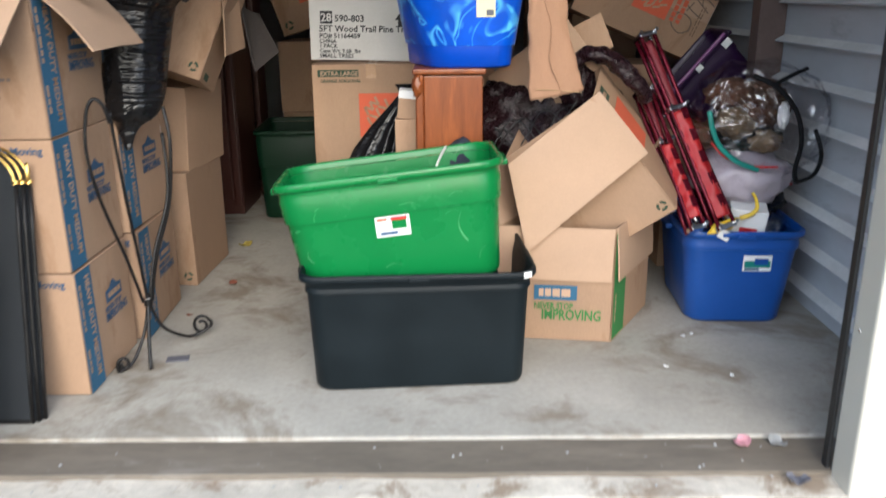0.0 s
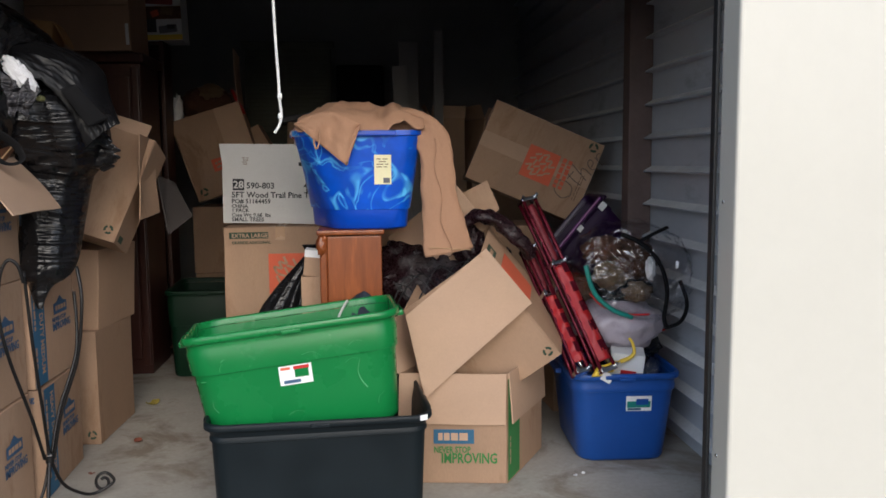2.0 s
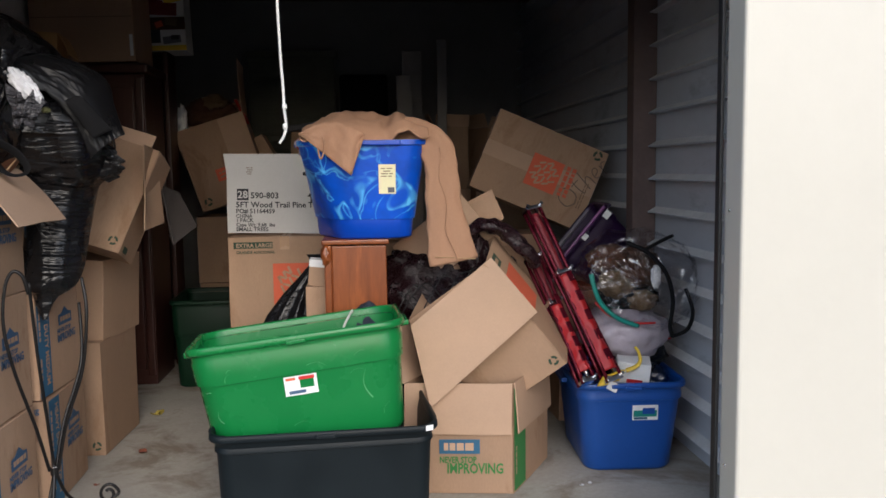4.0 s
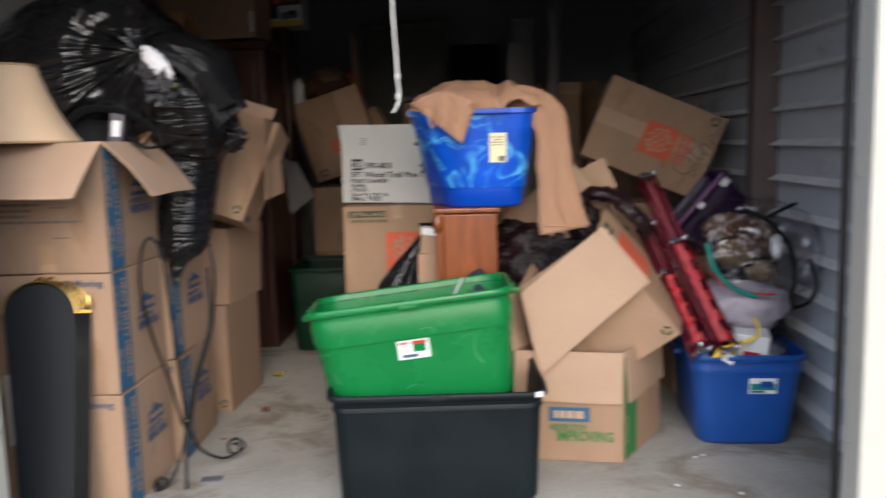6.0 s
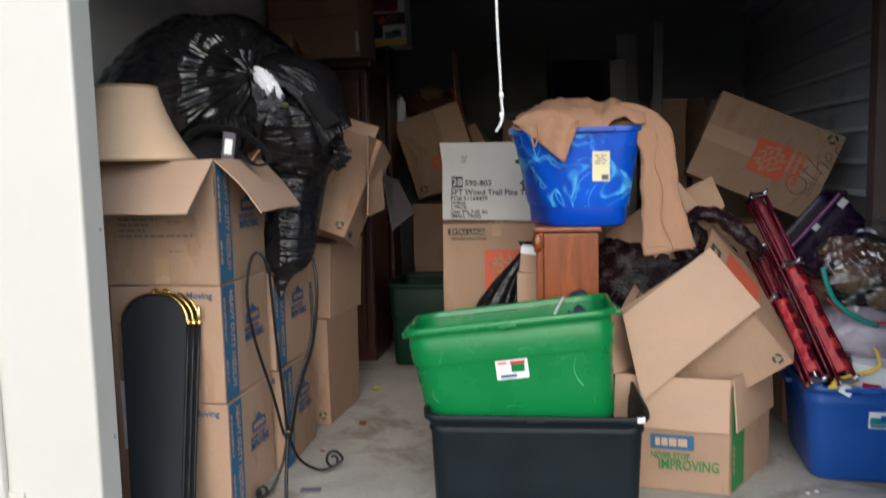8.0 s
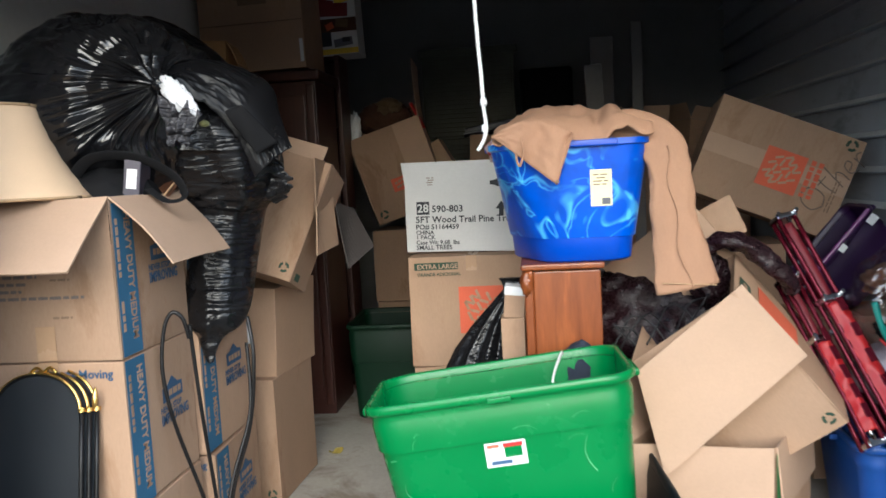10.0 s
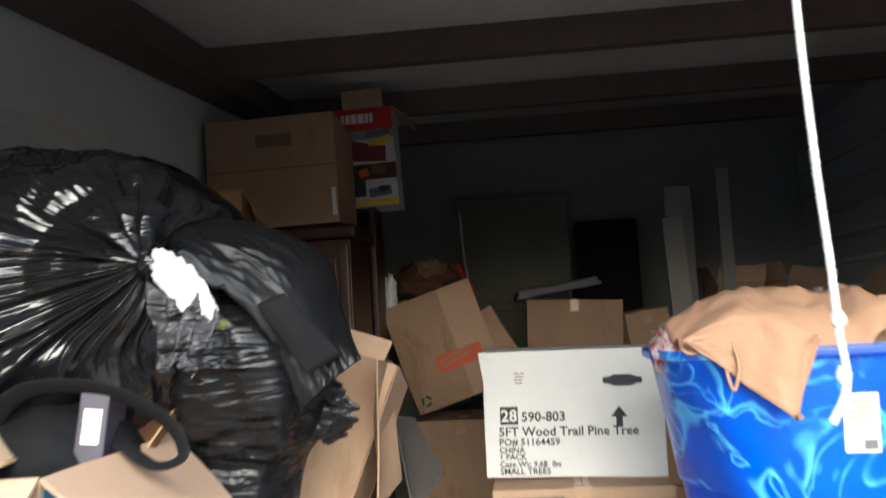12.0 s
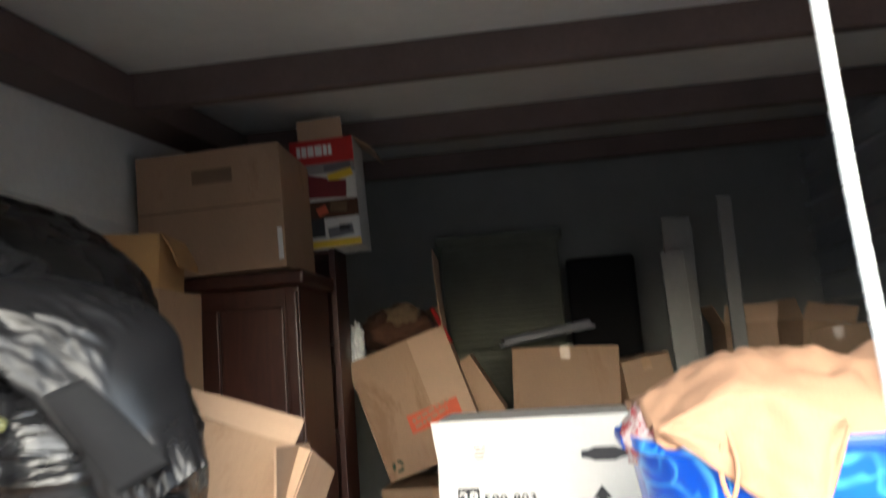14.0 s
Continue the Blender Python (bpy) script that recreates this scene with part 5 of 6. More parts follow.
part("hem", tube([cp[-1] + Vector((-0.09 + 0.18 * k / 6, -0.026, 0.026 - 0.002 * k)) for k in range(7)], 0.002, 6, 2), "shade_trim", e, "stitched cuff hem", smooth=True)
part("cord", tube([(0.05, 1.085, 1.52), (0.06, 1.065, 1.46), (0.045, 1.06, 1.41), (0.035, 1.065, 1.45), (0.05, 1.085, 1.515)], 0.004, 6, 6), "shirt", e, "tan drawstring", smooth=True)
part("button", cyl(0.006, 0.003, 12, (0, 0, 0)), "ink_brown", e, "brown button", pose(0.168, 1.052, 1.352, 90))

# ---- white carton on the large orange-printed carton ----
e = carton("large brown carton with orange print under the white carton", 0.60, 0.50, 0.52, pose(-0.215, 2.31, 0.497, 0, 0, 0), seed=90)
W, D, H = 0.60, 0.50, 0.52
decal("printed_strip", 0.205, 0.034, "ink_darkgreen", e, front(W, D, -0.165, H - 0.045))
text("EXTRA LARGE", 0.030, "card_in", e, front(W, D, -0.255, H - 0.056, 0.0036), sx=1.0)
text("GRANDE ADICIONAL", 0.021, "ink_darkgreen", e, front(W, D, -0.255, H - 0.09), sx=1.0)
orange_logo(e, front(W, D, 0.045, H - 0.255), 0.22)
bars(e, front(W, D, -0.06, H - 0.395), [(0, 0.22), (0, 0.2)], "ink_orange", 0.018, 0.03)
carton("plain brown carton under the large carton", 0.62, 0.52, 0.495, pose(-0.21, 2.33, 0, 0, 0, 2), seed=92)
W, D, H = 0.62, 0.40, 0.435
e = carton("white printed cardboard carton for an artificial tree", W, D, H, pose(-0.225, 2.40, 1.02, 0, 1.2, -1), mat="card_white", seed=95, tape=False)
part("bent_edge", quad_sheet((-W / 2 - 0.012, -D / 2 - 0.01, H), (W / 2, -D / 2 - 0.004, H + 0.004), (W / 2, -D / 2 - 0.003, 0.31), (-W / 2 + 0.012, -D / 2 - 0.006, 0.27), 0.003, 8, 0.0), "card_white", e)
decal("printed_square", 0.062, 0.062, "ink_black", e, front(W, D, -0.222, 0.215, 0.0025))
text("28", 0.056, "card_white", e, front(W, D, -0.222, 0.196, 0.004), "CENTER")
text("590-803", 0.046, "ink_black", e, front(W, D, -0.18, 0.195, 0.0025))
for s, z, k in (("5FT Wood Trail Pine Tree", 0.145, 0.044), ("PO# 51164459", 0.113, 0.034), ("CHINA", 0.088, 0.028), ("1 PACK", 0.065, 0.028), ("Case Wt: 9.68  lbs", 0.04, 0.028), ("SMALL TREES", 0.015, 0.03)):
    text(s, k, "ink_black", e, front(W, D, -0.26, z, 0.0025))
arrow = [(-0.011, 0), (0.011, 0), (0.011, 0.035), (0.028, 0.035), (0, 0.072), (-0.028, 0.035), (-0.011, 0.035)]
part("printed_arrow", slab(arrow, 0.001), "ink_black", e, m=pose(0.155, -D / 2 - 0.0025, 0.17))
lens = [(-0.066, -0.009), (-0.045, -0.012), (-0.028, -0.019), (0.028, -0.019), (0.045, -0.012), (0.066, -0.009), (0.066, 0.009), (0.045, 0.012), (0.028, 0.019), (-0.028, 0.019), (-0.045, 0.012), (-0.066, 0.009)]
part("hand_hole", slab(lens, 0.002), "ink_black", e, "cut-out hand hole", pose(0.17, -D / 2 - 0.011, 0.33))
bars(e, front(W, D, -0.2, 0.36, 0.011), [(0, 0.035), (0.005, 0.03), (0.0, 0.03), (0.004, 0.028)], "ink_brown", 0.004, 0.011)

# gathered black bag and small white box before the cartons
e = thing("bin_bag", "black bin bag pulled up to a twisted neck", "bin bag", pose(0, 0, 0))
rings = []
for z, cx, rx, ry in ((0.42, -0.13, 0.20, 0.16), (0.55, -0.13, 0.185, 0.15), (0.66, -0.115, 0.145, 0.12), (0.76, -0.085, 0.10, 0.09), (0.85, -0.045, 0.058, 0.05), (0.91, -0.02, 0.032, 0.03), (0.935, -0.012, 0.045, 0.03), (0.955, -0.02, 0.05, 0.022)):
    rings.append([(cx + rx * (1 + 0.10 * math.sin(11 * a)) * math.cos(a), 1.68 + ry * (1 + 0.10 * math.sin(11 * a + 1)) * math.sin(a), z) for a in [2 * math.pi * k / 88 for k in range(88)]])
part("bag", loft(rings), "bag", e, smooth=True)
carton("plain brown carton holding the twisted bag up", 0.42, 0.36, 0.42, pose(-0.13, 1.68, 0), seed=97)
e = thing("small_box", "small white-topped cardboard box beside the wooden chest", "box", pose(-0.008, 1.425, 0.84, 0, 6, 0))
part("body", rbox(0.08, 0.09, 0.11, 0.004, 2), "card", e)
part("lid", rbox(0.084, 0.094, 0.035, 0.004, 2, at=(0, 0, 0.085)), "paper", e)
e = thing("stool_box", "narrow brown carton standing by the chest", "carton", pose(-0.012, 1.43, 0))
part("body", rbox(0.09, 0.12, 0.84, 0.004, 3), "card", e)

# dark cloth between the totes and the chest
e = thing("navy_cloth", "navy cloth bundle behind the green tote", "cloth", pose(0, 0, 0))
part("cloth", blob((0.22, 1.075, 0.585), (0.12, 0.06, 0.20), 0.15, 2.5, 8, 4), "navy_cloth", e, smooth=True)

# sequined garment heap
e = thing("sequined_garment", "dark maroon sequined garment heaped on bags", "garment", pose(0, 0, 0))
part("skirt", blob((0.60, 1.62, 0.72), (0.34, 0.20, 0.30), 0.2, 2.2, 11, 5), "sequin", e, smooth=True)
part("sleeve", crease(tube([(0.69, 1.40, 0.98), (0.70, 1.34, 1.07), (0.735, 1.29, 1.11), (0.80, 1.285, 1.10), (0.87, 1.28, 1.06), (0.945, 1.285, 0.99), (0.99, 1.31, 0.93)], (0.038, 0.05), 22, 12, flat=0.7), 0.016), "sequin", e, smooth=True)
part("sleeve", blob((0.73, 1.42, 0.96), (0.07, 0.06, 0.11), 0.25, 2.2, 18, 4), "sequin", e, smooth=True)
e = thing("bin_bag", "dull black bin bag under the garment heap", "bin bag", pose(0, 0, 0))
part("bag", blob((0.62, 1.66, 0.30), (0.30, 0.24, 0.30), 0.12, 2, 14, 4, flat_z=0.005), "bag_dull", e, smooth=True)
e = thing("cable_tangle", "thin black cable tangled on the garment heap", "cable", pose(0, 0, 0))
for k in range(5):
    pts = [(0.36 + 0.07 * j, 1.36 + 0.03 * math.sin(j * 1.7 + k), 0.72 + 0.09 * math.sin(j * 1.3 + k * 1.9) + 0.02 * j) for j in range(6)]
    part("cable", tube(pts, 0.0035, 5, 5), "rubber", e, smooth=True)

# ---- folded red camping chairs ----
def camp_chair(top, low, label, wide):
    top, low = Vector(top), Vector(low)
    ln = (top - low).length
    z = (top - low).normalized()
    x = Vector((1, 0.25, 0))
    x = (x - z * x.dot(z)).normalized()
    y = z.cross(x)
    m = Matrix(((x.x, y.x, z.x, low.x), (x.y, y.y, z.y, low.y), (x.z, y.z, z.z, low.z), (0, 0, 0, 1)))
    e = thing("folding_chair", label, "folding chair", m, "folded chairs")
    for sx in (-1, 1):
        for sy in (-1, 1):
            part("tube", tube([(sx * wide, sy * 0.022, 0.0), (sx * wide * 0.8, sy * 0.02, ln * 0.5), (sx * wide * 0.9, sy * 0.02, ln)], 0.009, 10, 3), "chrome" if (sx, sy) == (1, 1) else "maroon_metal", e, smooth=True)

    def cloth(u, v):
        a = (u - 0.5) * 2
        return (a * wide * 0.9, -0.034 - 0.012 * math.cos(a * 2.4) - 0.008 * noise.noise(Vector((u * 3, v * 14, ln))), 0.05 + v * (ln * 0.6 - 0.06))
    part("cloth", sheet(cloth, 10, 40, 0.005), "red_cloth", e, smooth=True)
    for k in range(5):
        part("dark_patch", rbox(wide * 0.75, 0.006, 0.05, 0.002, 2, at=(wide * 0.15, -0.049, 0.09 + k * ln * 0.11)), "maroon_metal", e, "wine-red webbing")
    part("rolled_cloth", tube([(-0.004, 0.0, ln * 0.58), (0.0, 0.0, ln * 0.8), (0.0, 0.0, ln - 0.03)], wide * 0.62, 10, 5), "maroon_cloth", e, "rolled wine-red cloth", smooth=True)
    for q in (0.0, ln * 0.6, ln - 0.012):
        hub = part("joint", rbox(wide * 2.3, 0.07, 0.022, 0.009, 2, at=(0, 0, q)), "chrome", e, "chrome joint")
        for sx in (-1, 1):
            part("rivet", cyl(0.008, 0.01, 10, (0, 0, 0)), "chrome", hub, m=pose(sx * wide, -0.037, q + 0.017, 90))
    return e


camp_chair((1.005, 1.47, 1.165), (1.285, 1.08, 0.425), "folded red camping chair with chrome joints leaning on the tote", 0.037)
camp_chair((0.995, 1.40, 0.94), (1.165, 1.06, 0.425), "shorter folded red camping chair with chrome joints", 0.031)

# ---- blue tote with its contents ----
blue = tote("storage_tote", "blue plastic storage tote filled with odds and ends", 0.50, 0.62, 0.415, pose(1.392, 1.385, 0, 0, 0, -3), "tote_blue", 0.052, 0.075, ridge=0.8)
bl = pose(0.06, -0.2868, 0.275, 95.7, 0, 0)
decal("sticker", 0.115, 0.07, "paper", blue, bl, "white and blue product sticker")
part("sticker_picture", rbox(0.105, 0.03, 0.0008, 0.0003, 1, at=(0, -0.004, 0.0014)), "teal", blue, m=bl)
part("sticker_picture", rbox(0.055, 0.028, 0.0008, 0.0003, 1, at=(0.015, 0.008, 0.0018)), "tote_blue", blue, m=bl)
part("sticker_print", rbox(0.06, 0.01, 0.0008, 0.0003, 1, at=(-0.02, -0.026, 0.0014)), "ink_blue_dark", blue, m=bl)
e = thing("white_box", "white cardboard box with a red label in the blue tote", "box", pose(1.40, 1.22, 0.30, 8, 6, -14))
part("body", rbox(0.15, 0.12, 0.20, 0.004, 2), "paper", e)
part("printed_label", rbox(0.07, 0.0012, 0.035, 0.0004, 1, at=(0.01, -0.0612, 0.09)), "red_plain", e)
e = thing("filler", "crumpled clear plastic wrap in the blue tote", "plastic wrap", pose(0, 0, 0))
part("wrap", blob((1.51, 1.22, 0.40), (0.07, 0.07, 0.06), 0.25, 3, 21, 4), "clear", e, smooth=True)
e = thing("bin_bag", "crumpled black plastic bag in the blue tote", "bin bag", pose(0, 0, 0))
part("bag", blob((1.37, 1.36, 0.52), (0.11, 0.09, 0.12), 0.3, 2.5, 23, 4), "bag", e, smooth=True)
part("bag_end", blob((1.52, 1.38, 0.50), (0.10, 0.08, 0.10), 0.3, 2.5, 25, 4), "bag", e, smooth=True)
e = thing("work_gloves", "yellow rubber gloves hanging out of the blue tote", "gloves", pose(0, 0, 0))
part("glove", sheet(lambda u, v: (1.215 + 0.10 * u + 0.03 * v, 1.085 - 0.01 * math.sin(u * 6), 0.405 + 0.05 * v + 0.02 * u), 8, 6, 0.008), "yellow_plain", e, smooth=True)
part("glove", tube([(1.36, 1.13, 0.46), (1.395, 1.12, 0.475), (1.42, 1.12, 0.50), (1.415, 1.125, 0.54), (1.40, 1.13, 0.565)], (0.011, 0.007), 8, 5, flat=0.6), "yellow_plain", e, smooth=True)
part("tag", rbox(0.05, 0.004, 0.04, 0.001, 1), "paper", e, "white tag", pose(1.275, 1.08, 0.385, 0, 30, 0))

# pale bag and clear bag above the blue tote
e = thing("zip_bag", "pale pink zip bag with a red zip", "zip bag", pose(0, 0, 0))
part("bag", blob((1.41, 1.33, 0.595), (0.205, 0.16, 0.12), 0.14, 2, 31, 4), "pinkwhite", e, smooth=True)
part("zip", tube([(1.235, 1.19, 0.76), (1.29, 1.165, 0.705), (1.39, 1.15, 0.67), (1.50, 1.155, 0.665)], 0.005, 6, 6), "red_plain", e, "red zip", smooth=True)
part("zip", tube([(1.46, 1.32, 0.555), (1.55, 1.31, 0.55), (1.64, 1.33, 0.555)], 0.005, 6, 6), "red_plain", e, "red zip", smooth=True)
e = thing("clear_vinyl_bag", "clear vinyl bag with black piping full of soft toys and cloth", "storage bag", pose(0, 0, 0))
part("film", blob((1.455, 1.30, 0.835), (0.285, 0.18, 0.24), 0.12, 1.7, 33, 5), "clear", e, smooth=True)
part("piping", tube([(1.36, 1.14, 1.03), (1.44, 1.10, 0.99), (1.52, 1.09, 0.90), (1.555, 1.09, 0.78), (1.555, 1.12, 0.66), (1.575, 1.14, 0.605)], 0.0125, 8, 7, flat=0.6), "black_cloth", e, "black piping", smooth=True)
part("piping", tube([(1.44, 1.12, 1.0), (1.52, 1.16, 1.03), (1.60, 1.22, 1.05)], 0.009, 8, 6, flat=0.6), "black_cloth", e, "black piping", smooth=True)
part("piping", tube([(1.575, 1.14, 0.605), (1.65, 1.16, 0.63), (1.70, 1.22, 0.70), (1.68, 1.26, 0.8)], 0.009, 8, 6, flat=0.6), "black_cloth", e, "black piping", smooth=True)
for nm, lb, c, r, mt, sd in (("soft_toy", "tan plush toy inside the clear bag", (1.35, 1.27, 0.83), (0.075, 0.07, 0.06), "tan_plush", 1),
                          ("soft_toy", "brown plush toy inside the clear bag", (1.34, 1.31, 0.94), (0.10, 0.08, 0.06), "brown_plush", 2),
                          ("soft_toy", "tan plush toy low in the clear bag", (1.47, 1.25, 0.755), (0.06, 0.06, 0.045), "tan_plush", 4),
                          ("folded_cloth", "dark brown cloth inside the clear bag", (1.46, 1.31, 0.90), (0.10, 0.10, 0.09), "brown_plush", 3),
                          ("folded_cloth", "dark cloth low in the clear bag", (1.42, 1.33, 0.76), (0.13, 0.09, 0.06), "black_cloth", 5),
                          ("folded_cloth", "white cloth inside the clear bag", (1.51, 1.18, 0.87), (0.02, 0.02, 0.05), "paper", 6)):
    ob = part(nm, blob(c, r, 0.25, 2.4, sd * 3.0, 4), mt, smooth=True)
    tagged(ob, lb, nm.replace("_", " "))
ob = part("plastic_hoop", tube([(1.21, 1.17, 0.89), (1.225, 1.16, 0.82), (1.26, 1.16, 0.75), (1.33, 1.15, 0.69), (1.42, 1.15, 0.655)], 0.011, 8, 6), "teal", smooth=True)
tagged(ob, "teal plastic hoop inside the clear bag", "hoop")

# purple tub behind
pt = tote("storage_tote", "purple plastic tub with pale tags wedged behind the chairs", 0.42, 0.30, 0.26, pose(1.595, 2.17, 0.835, 0, -50, 0), "purple_dark", 0.03, 0.05)
part("coloured_rim", tube([(-0.19, -0.166, 0.262), (0.0, -0.167, 0.262), (0.19, -0.166, 0.262)], 0.010, 8, 3), "magenta", pt, "bright purple rim edge")
part("tag", rbox(0.045, 0.003, 0.035, 0.001, 1), "paper", pt, "pale tag", pose(0.165, -0.172, 0.205, -8, 0, 0))
part("tag", rbox(0.035, 0.003, 0.028, 0.001, 1), "paper", pt, "pale tag", pose(-0.005, -0.172, 0.225, -8, 0, 0))
for k, (x, y, z, w, d, h) in enumerate(((1.45, 2.08, 0, 0.46, 0.4, 0.45), (1.44, 2.12, 0.45, 0.44, 0.38, 0.25))):
    carton("plain brown carton under the purple tub", w, d, h, pose(x, y, z, 0, 0, 3 - 5 * k), seed=100 + k, group="heap cartons")

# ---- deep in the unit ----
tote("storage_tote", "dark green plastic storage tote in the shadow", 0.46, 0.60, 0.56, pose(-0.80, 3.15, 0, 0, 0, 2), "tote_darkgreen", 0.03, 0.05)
e = thing("tall_cabinet", "tall dark cherry-wood cabinet with fluted edges", "cabinet", pose(-1.475, 3.22, 0))
part("body", rbox(0.66, 0.46, 1.98, 0.006, 3), "cherry", e)
part("cornice", rbox(0.72, 0.50, 0.06, 0.015, 3, at=(0, -0.005, 1.985)), "cherry", e)
for sx in (-1, 1):
    part("fluted_post", rbox(0.05, 0.03, 1.9, 0.01, 2, at=(sx * 0.30, -0.236, 0.06)), "cherry", e)
    dr = part("door", rbox(0.26, 0.02, 1.8, 0.006, 3, at=(sx * 0.135, -0.236, 0.1)), "cherry", e)
    part("knob", blob((sx * 0.03, -0.256, 1.0), (0.012, 0.012, 0.012), 0, 1, 0, 2), "brass", dr, smooth=True)
e = thing("bookcase", "dark narrow wooden bookcase in the shadow", "bookcase", pose(-1.345, 3.66, 0))
part("back_panel", rbox(0.44, 0.02, 2.2, 0.004, 3, at=(0, 0.11, 0)), "cherry", e)
for sx in (-1, 1):
    part("side", rbox(0.03, 0.24, 2.2, 0.004, 3, at=(sx * 0.205, 0, 0)), "cherry", e)
for k in range(6):
    part("shelf", rbox(0.38, 0.22, 0.022, 0.003, 2, at=(0, 0, 0.03 + 0.43 * k - 0.006 * (k == 5))), "cherry", e)
W, D, H = 0.615, 0.50, 0.525
e = carton("brown carton lying on its side on the tall cabinet", W, D, H, pose(-1.50, 3.22, 2.05, 0, -1.5, 2), seed=110, tape=False)
part("seam", rbox(W * 0.98, 0.003, 0.006, 0.001, 3, at=(0, -D / 2 - 0.001, H * 0.52)), "ink_brown", e)
part("faded_stamp", rbox(0.17, 0.06, 0.0012, 0.0004, 1), "ink_brown", e, "faded stamped print", front(W, D, 0.02, H * 0.78))
decal("tape", 0.02, 0.13, "paper", e, front(W, D, W / 2 - 0.02, 0.1), "torn white tape")
W, D, H = 0.31, 0.26, 0.53
e = carton("tall glossy product carton with red and white print", W, D, H, pose(-1.145, 3.66, 2.20, 0, -2, 2), closed=False, flaps=[("right", 0.14, 130, 1.0, 0.4), ("front", 0.1, 3, 0.7, 0.0)], seed=114, mat="card_white")
pf = lambda x, z, lift=0.0025: front(W, D, x, z, lift)
decal("printed_band", W * 0.99, 0.12, "red_plain", e, pf(0, H - 0.06))
bars(e, pf(-0.12, H - 0.055, 0.004), [(0, 0.17)], "paper", 0.05)
decal("printed_band", W * 0.99, 0.05, "grey_plastic", e, pf(0, H - 0.145))
decal("printed_shape", 0.13, 0.035, "card_slate", e, pf(0.07, H - 0.142, 0.004) @ pose(0, 0, 0, 0, 0, 5))
decal("printed_shape", 0.12, 0.04, "yellow_plain", e, pf(0.08, H - 0.185, 0.0034) @ pose(0, 0, 0, 0, 0, 12))
decal("printed_shape", 0.25, 0.085, "maroon_print", e, pf(-0.02, H - 0.245, 0.004) @ pose(0, 0, 0, 0, 0, -4))
decal("printed_shape", 0.15, 0.05, "maroon_print", e, pf(-0.06, H - 0.20, 0.0044) @ pose(0, 0, 0, 0, 0, -14))
decal("printed_shape", W * 0.99, 0.085, "brown_plush", e, pf(0.0, H - 0.345, 0.0028))
decal("printed_shape", 0.08, 0.05, "tan_plush", e, pf(0.06, H - 0.335, 0.004) @ pose(0, 0, 0, 0, 0, -9))
decal("printed_shape", 0.05, 0.04, "ink_orange", e, pf(-0.02, H - 0.35, 0.004) @ pose(0, 0, 0, 0, 0, 20))
decal("printed_shape", 0.14, 0.09, "ink_black", e, pf(-0.085, H - 0.43, 0.004))
decal("printed_shape", 0.12, 0.05, "card_slate", e, pf(0.06, H - 0.455, 0.004) @ pose(0, 0, 0, 0, 0, 6))
decal("printed_shape", 0.05, 0.03, "ink_black", e, pf(0.08, H - 0.44, 0.0054))
decal("printed_band", W * 0.99, 0.035, "yellow_plain", e, pf(0, 0.02))
e = carton("yellowed open carton lying behind the bin bags", 0.34, 0.30, 0.19, pose(-1.64, 2.52, 1.955, 0, 3, 8), closed=False, flaps=[("right", 0.12, 150, 0.9, 0.8)], seed=118, mat="card_yellowed")
carton("plain brown carton under the yellowed carton", 0.40, 0.36, 0.68, pose(-1.63, 2.55, 0, 0, 0, 2), seed=119, group="heap cartons")
carton("plain brown carton under the yellowed carton", 0.38, 0.36, 0.68, pose(-1.63, 2.55, 0.68, 0, 0, -2), seed=120, group="heap cartons")
carton("plain brown carton under the yellowed carton", 0.38, 0.36, 0.59, pose(-1.63, 2.55, 1.36, 0, 0, 1), seed=121, group="heap cartons")

W, D, H = 0.51, 0.45, 0.61
e = carton("tilted open brown carton with clothes spilling out", W, D, H, pose(-0.735, 3.985, 1.145, 0, -17.7, 0) @ pose(0, 0, 0, 0, 0, 3), closed=False,
           flaps=[("right", 0.38, 12, 1.0, 0.4), ("back", 0.24, 50, 1.0, 0.2)], seed=130)
decal("printed_square", 0.26, 0.09, "ink_orange", e, front(W, D, 0.06, 0.22))
bars(e, front(W, D, -0.05, 0.23, 0.0036) @ pose(0, 0, 0, 0, 0, 10), [(0, 0.2), (0, 0.18)], "card", 0.016, 0.03)
recycle_mark(e, front(W, D, -0.19, 0.06), 0.03)
decal("tape", 0.19, H * 0.99, "card_in", e, front(W, D, 0.16, H / 2, 0.0008))
for nm, lb, c, r, mt, sd in (("fur_garment", "brown fur garment in the tilted carton", (-0.93, 4.0, 1.80), (0.17, 0.16, 0.11), "brown_plush", 41), ("fur_garment", "tan fur collar in the tilted carton", (-0.88, 3.90, 1.87), (0.09, 0.07, 0.06), "tan_plush", 42),
                          ("white_cloth", "white cloth hanging over the carton edge", (-1.11, 3.86, 1.72), (0.035, 0.05, 0.12), "paper", 43)):
    tagged(part(nm, blob(c, r, 0.3, 2.5, sd, 4), mt, smooth=True), lb, nm.split("_")[1])
tagged(part("orange_strap", tube([(-0.73, 3.92, 1.90), (-0.68, 3.9, 1.80), (-0.64, 3.88, 1.72)], 0.015, 8, 5, flat=0.4), "red_plain", smooth=True), "bright orange-red strap in the tilted carton", "strap")
carton("plain brown carton beneath the tilted carton", 0.6, 0.5, 0.55, pose(-0.72, 4.02, 0, 0, 0, 2), seed=140, group="heap cartons")
carton("plain brown carton beneath the tilted carton", 0.55, 0.5, 0.49, pose(-0.74, 4.02, 0.55, 0, 0, -2), seed=141, group="heap cartons")
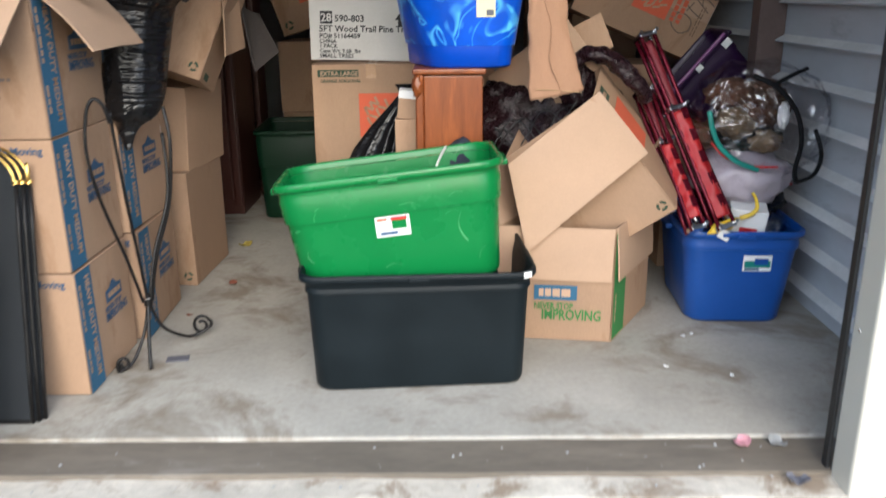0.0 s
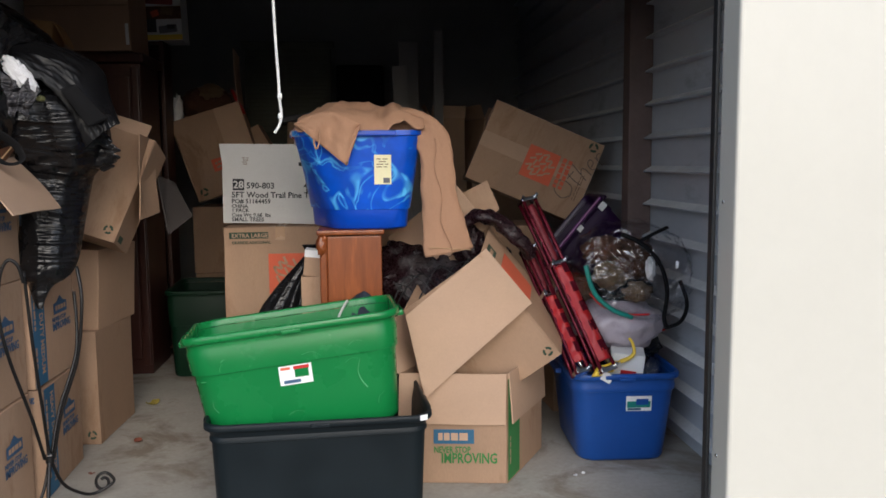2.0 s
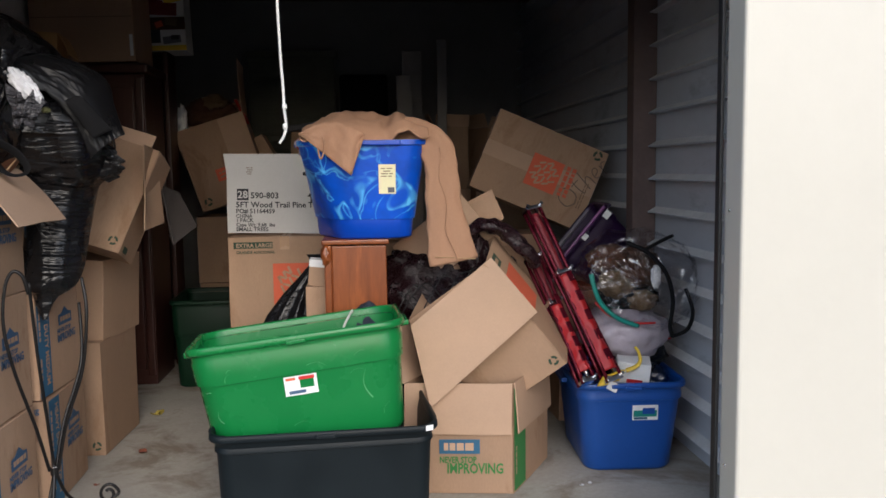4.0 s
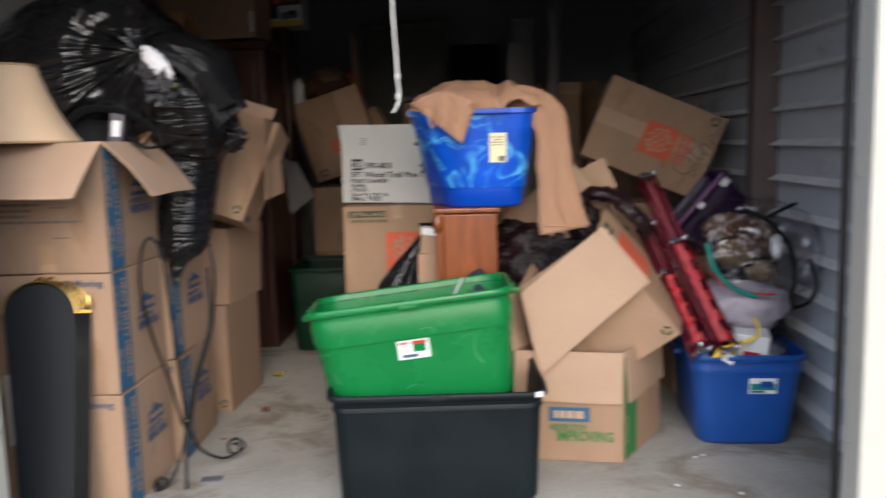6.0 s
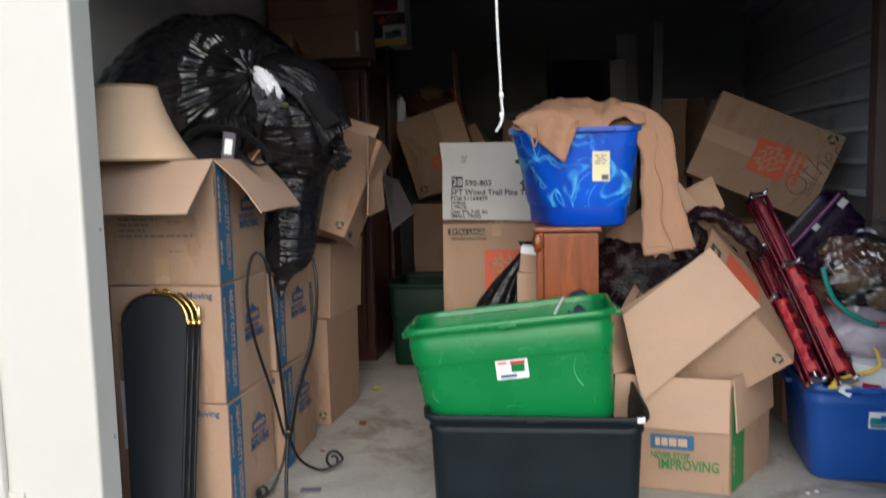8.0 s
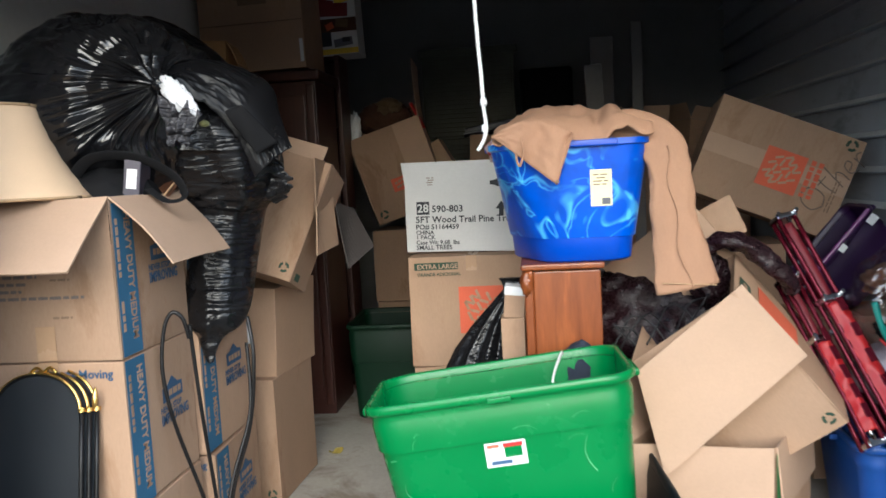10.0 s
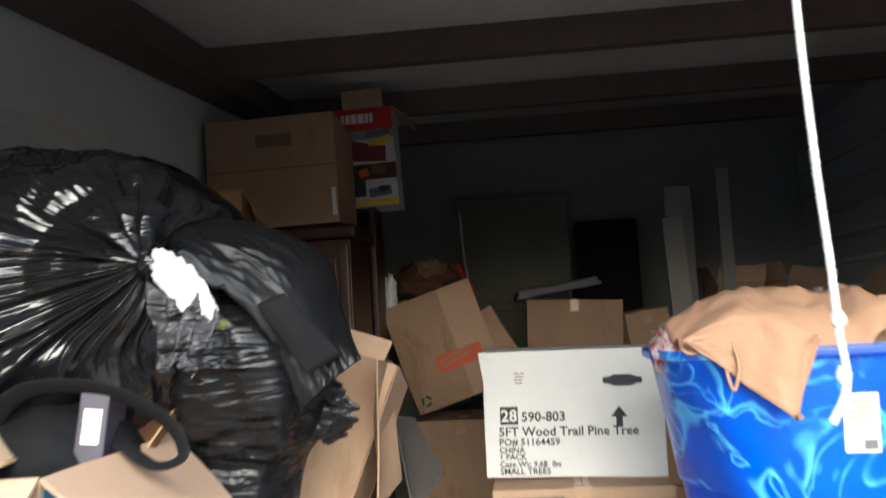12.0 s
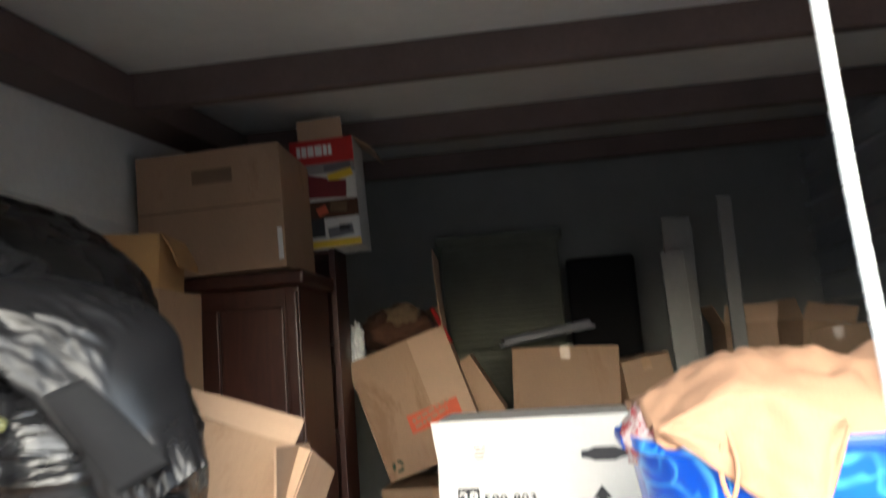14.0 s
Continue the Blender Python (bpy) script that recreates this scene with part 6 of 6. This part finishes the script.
for k, (x, y, w, d, top, rz, ry) in enumerate(((-0.09, 4.38, 0.56, 0.46, 1.66, -2, 3), (0.36, 4.30, 0.27, 0.30, 1.58, 14, -8), (0.93, 4.50, 0.28, 0.34, 1.71, 0, 0), (1.28, 4.72, 0.36, 0.36, 1.69, 24, 8), (1.52, 4.62, 0.30, 0.34, 1.66, -18, -6))):
    zs = [0, top * 0.36, top * 0.7, top]
    for j in range(3):
        h = zs[j + 1] - zs[j]
        open_top = j == 2 and k in (2, 3)
        carton("brown carton in the stacks at the back", w + 0.02 * (2 - j), d, h, pose(x, y, zs[j], 0, ry * (j == 2), rz * (0.3 + 0.35 * j)), closed=not open_top,
               flaps=[("left", 0.12, 25, 1.0, 0.4), ("front", 0.1, 15, 1.0, 0.4)] if open_top else (), seed=150 + k * 3 + j, group="back cartons")
e = carton("crumpled brown carton wedged beside the tilted carton", 0.24, 0.3, 0.34, pose(-0.50, 4.2, 1.30, 0, -30, 0), seed=171)
carton("plain brown carton beneath the crumpled carton", 0.26, 0.36, 0.66, pose(-0.42, 4.25, 0), seed=172)
carton("plain brown carton beneath the crumpled carton", 0.26, 0.36, 0.66, pose(-0.42, 4.25, 0.66), seed=173)
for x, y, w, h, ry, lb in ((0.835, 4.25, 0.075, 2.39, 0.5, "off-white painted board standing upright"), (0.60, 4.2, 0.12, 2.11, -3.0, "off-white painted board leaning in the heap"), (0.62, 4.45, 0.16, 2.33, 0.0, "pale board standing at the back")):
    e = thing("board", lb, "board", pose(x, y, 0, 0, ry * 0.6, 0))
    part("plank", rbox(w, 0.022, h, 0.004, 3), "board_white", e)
e = thing("headboard", "pale green-grey wooden headboard standing at the back", "headboard", pose(-0.40, 4.95, 0))
part("panel", rbox(0.74, 0.03, 2.36, 0.01, 3), "board_green", e)
for k in range(26):
    part("slat", rbox(0.70, 0.012, 0.034, 0.004, 1, at=(0, -0.022, 1.38 + 0.036 * k)), "board_green", e)
for k in range(3):
    part("rail", rbox(0.80, 0.07, 0.06, 0.01, 3, at=(0, 0, 0.9 + 0.72 * k)), "board_green", e)
e = thing("plastic_tray", "dark grey plastic tray resting upside down on the cartons", "tray", pose(-0.16, 4.55, 1.715, 0, -8, 4))
part("tray_bottom", rbox(0.50, 0.36, 0.05, 0.015, 3), "card_slate", e)
part("rim", rbox(0.53, 0.39, 0.018, 0.006, 3), "card_slate", e)
e = thing("black_chair", "dark upholstered chair back in the shadow", "chair", pose(0.22, 4.95, 0))
part("back", rbox(0.42, 0.10, 0.75, 0.04, 3, at=(0, 0, 1.45)), "black_cloth", e)
part("base", rbox(0.40, 0.36, 1.45, 0.02, 3), "black_cloth", e)

# ---- litter, latch and grit ----
def flake(name, label, category, x, y, z, s, mat, seed, curl=0.3):
    def fn(u, v):
        a = (u - 0.5) * 2
        b = (v - 0.5) * 2
        return (a * s * (1 - 0.5 * b * b), b * s * 0.6, s * curl * (a * a + 0.3 * noise.noise(Vector((u * 3, v * 3, seed)))) + 0.002)
    ob = part(name, sheet(fn, 6, 6, 0.0012), mat, m=pose(x, y, z, 0, 0, seed * 57))
    return tagged(ob, label, category)


flake("leaf", "yellow fallen leaf on the concrete", "leaf", -0.98, 2.30, 0.001, 0.045, "leaf", 1)
flake("leaf", "reddish dry leaf on the concrete", "leaf", -0.89, 1.66, 0.001, 0.03, "leaf_red", 2)
flake("leaf", "small dry leaf on the concrete", "leaf", -0.98, 1.25, 0.001, 0.015, "leaf_red", 3)
ob = part("slate_card", rbox(0.085, 0.05, 0.004, 0.001, 1), "card_slate", m=pose(-0.89, 0.80, 0.001, 0, 0, 10))
tagged(ob, "dark grey card lying on the concrete", "card")
flake("wrapper", "pink crumpled wrapper on the ledge", "wrapper", 1.08, 0.165, -0.006, 0.036, "pink_litter", 4, 0.35)
flake("wrapper", "pale crumpled scrap on the ledge", "wrapper", 1.19, 0.165, -0.006, 0.036, "stone", 5, 0.35)
flake("wrapper", "dark foil scrap on the concrete strip", "wrapper", 1.18, -0.02, -0.02, 0.035, "card_slate", 6, 0.4)
for x, y in ((1.12, 0.98), (1.16, 1.0), (1.2, 0.62), (0.98, 0.7)):
    flake("paper_scrap", "tiny white paper scrap on the concrete", "scrap", x, y, 0.001, 0.012, "paper", x * 9)
e = thing("door_latch", "cream steel slide bolt on the front wall", "latch", pose(-1.545, -0.09, 0.288))
part("plate", rbox(0.07, 0.008, 0.10, 0.003, 2, at=(-0.02, 0, -0.05)), "panel", e)
part("bolt", tube([(-0.05, -0.016, 0.0), (0.03, -0.016, 0.0)], 0.009, 10, 1), "panel", e, smooth=True)
part("knob", tube([(0.02, -0.016, 0.0), (0.02, -0.035, -0.004)], 0.008, 10, 1), "panel", e, smooth=True)
for x, y, z in ((JR - 0.001, -0.01, 1.228), (JR - 0.001, -0.01, 0.45), (JL + 0.001, 0.0, 1.17), (JL + 0.001, 0.0, 0.5)):
    ob = part("screw", blob((0, 0, 0), (0.003, 0.006, 0.006), 0, 1, 0, 2), "chrome", m=pose(x, y, z), smooth=True)
    tagged(ob, "small screw head in the door jamb", "screw")
part("knob", blob((-0.055, -0.03, -0.115), (0.03, 0.02, 0.032), 0.05, 1, 2, 3), "rubber", e, "black rubber knob", smooth=True)
structure("door_guide", rbox(0.32, 0.03, 3.2, 0.01, 3, at=(-1.745, -0.098, -0.04)), "panel", "cream steel door guide on the front wall")
rng = random.Random(5)
bm = bmesh.new()
for k in range(1900):
    x, y = rng.uniform(-2.4, 2.6), -0.095 - 1.5 * rng.random() ** 1.4
    s = 0.0014 + 0.011 * rng.random() ** 5
    if k > 1600:
        y = rng.uniform(-0.085, 0.2)
        s *= 0.6
    z = -0.045 if y < -0.092 else (-0.022 if y < 0.02 else -0.009)
    vs = [bm.verts.new((x + s * math.cos(a) * rng.uniform(0.6, 1.2), y + s * math.sin(a) * rng.uniform(0.6, 1.2), z)) for a in (0.3, 1.6, 2.9, 4.1, 5.3)]
    tp = bm.verts.new((x, y, z + s * 0.8))
    for i in range(5):
        bm.faces.new((vs[i], vs[(i + 1) % 5], tp))
tagged(part("grit", bm, "stone"), "pale grit and crumbs scattered on asphalt and concrete", "grit", kind="stuff")
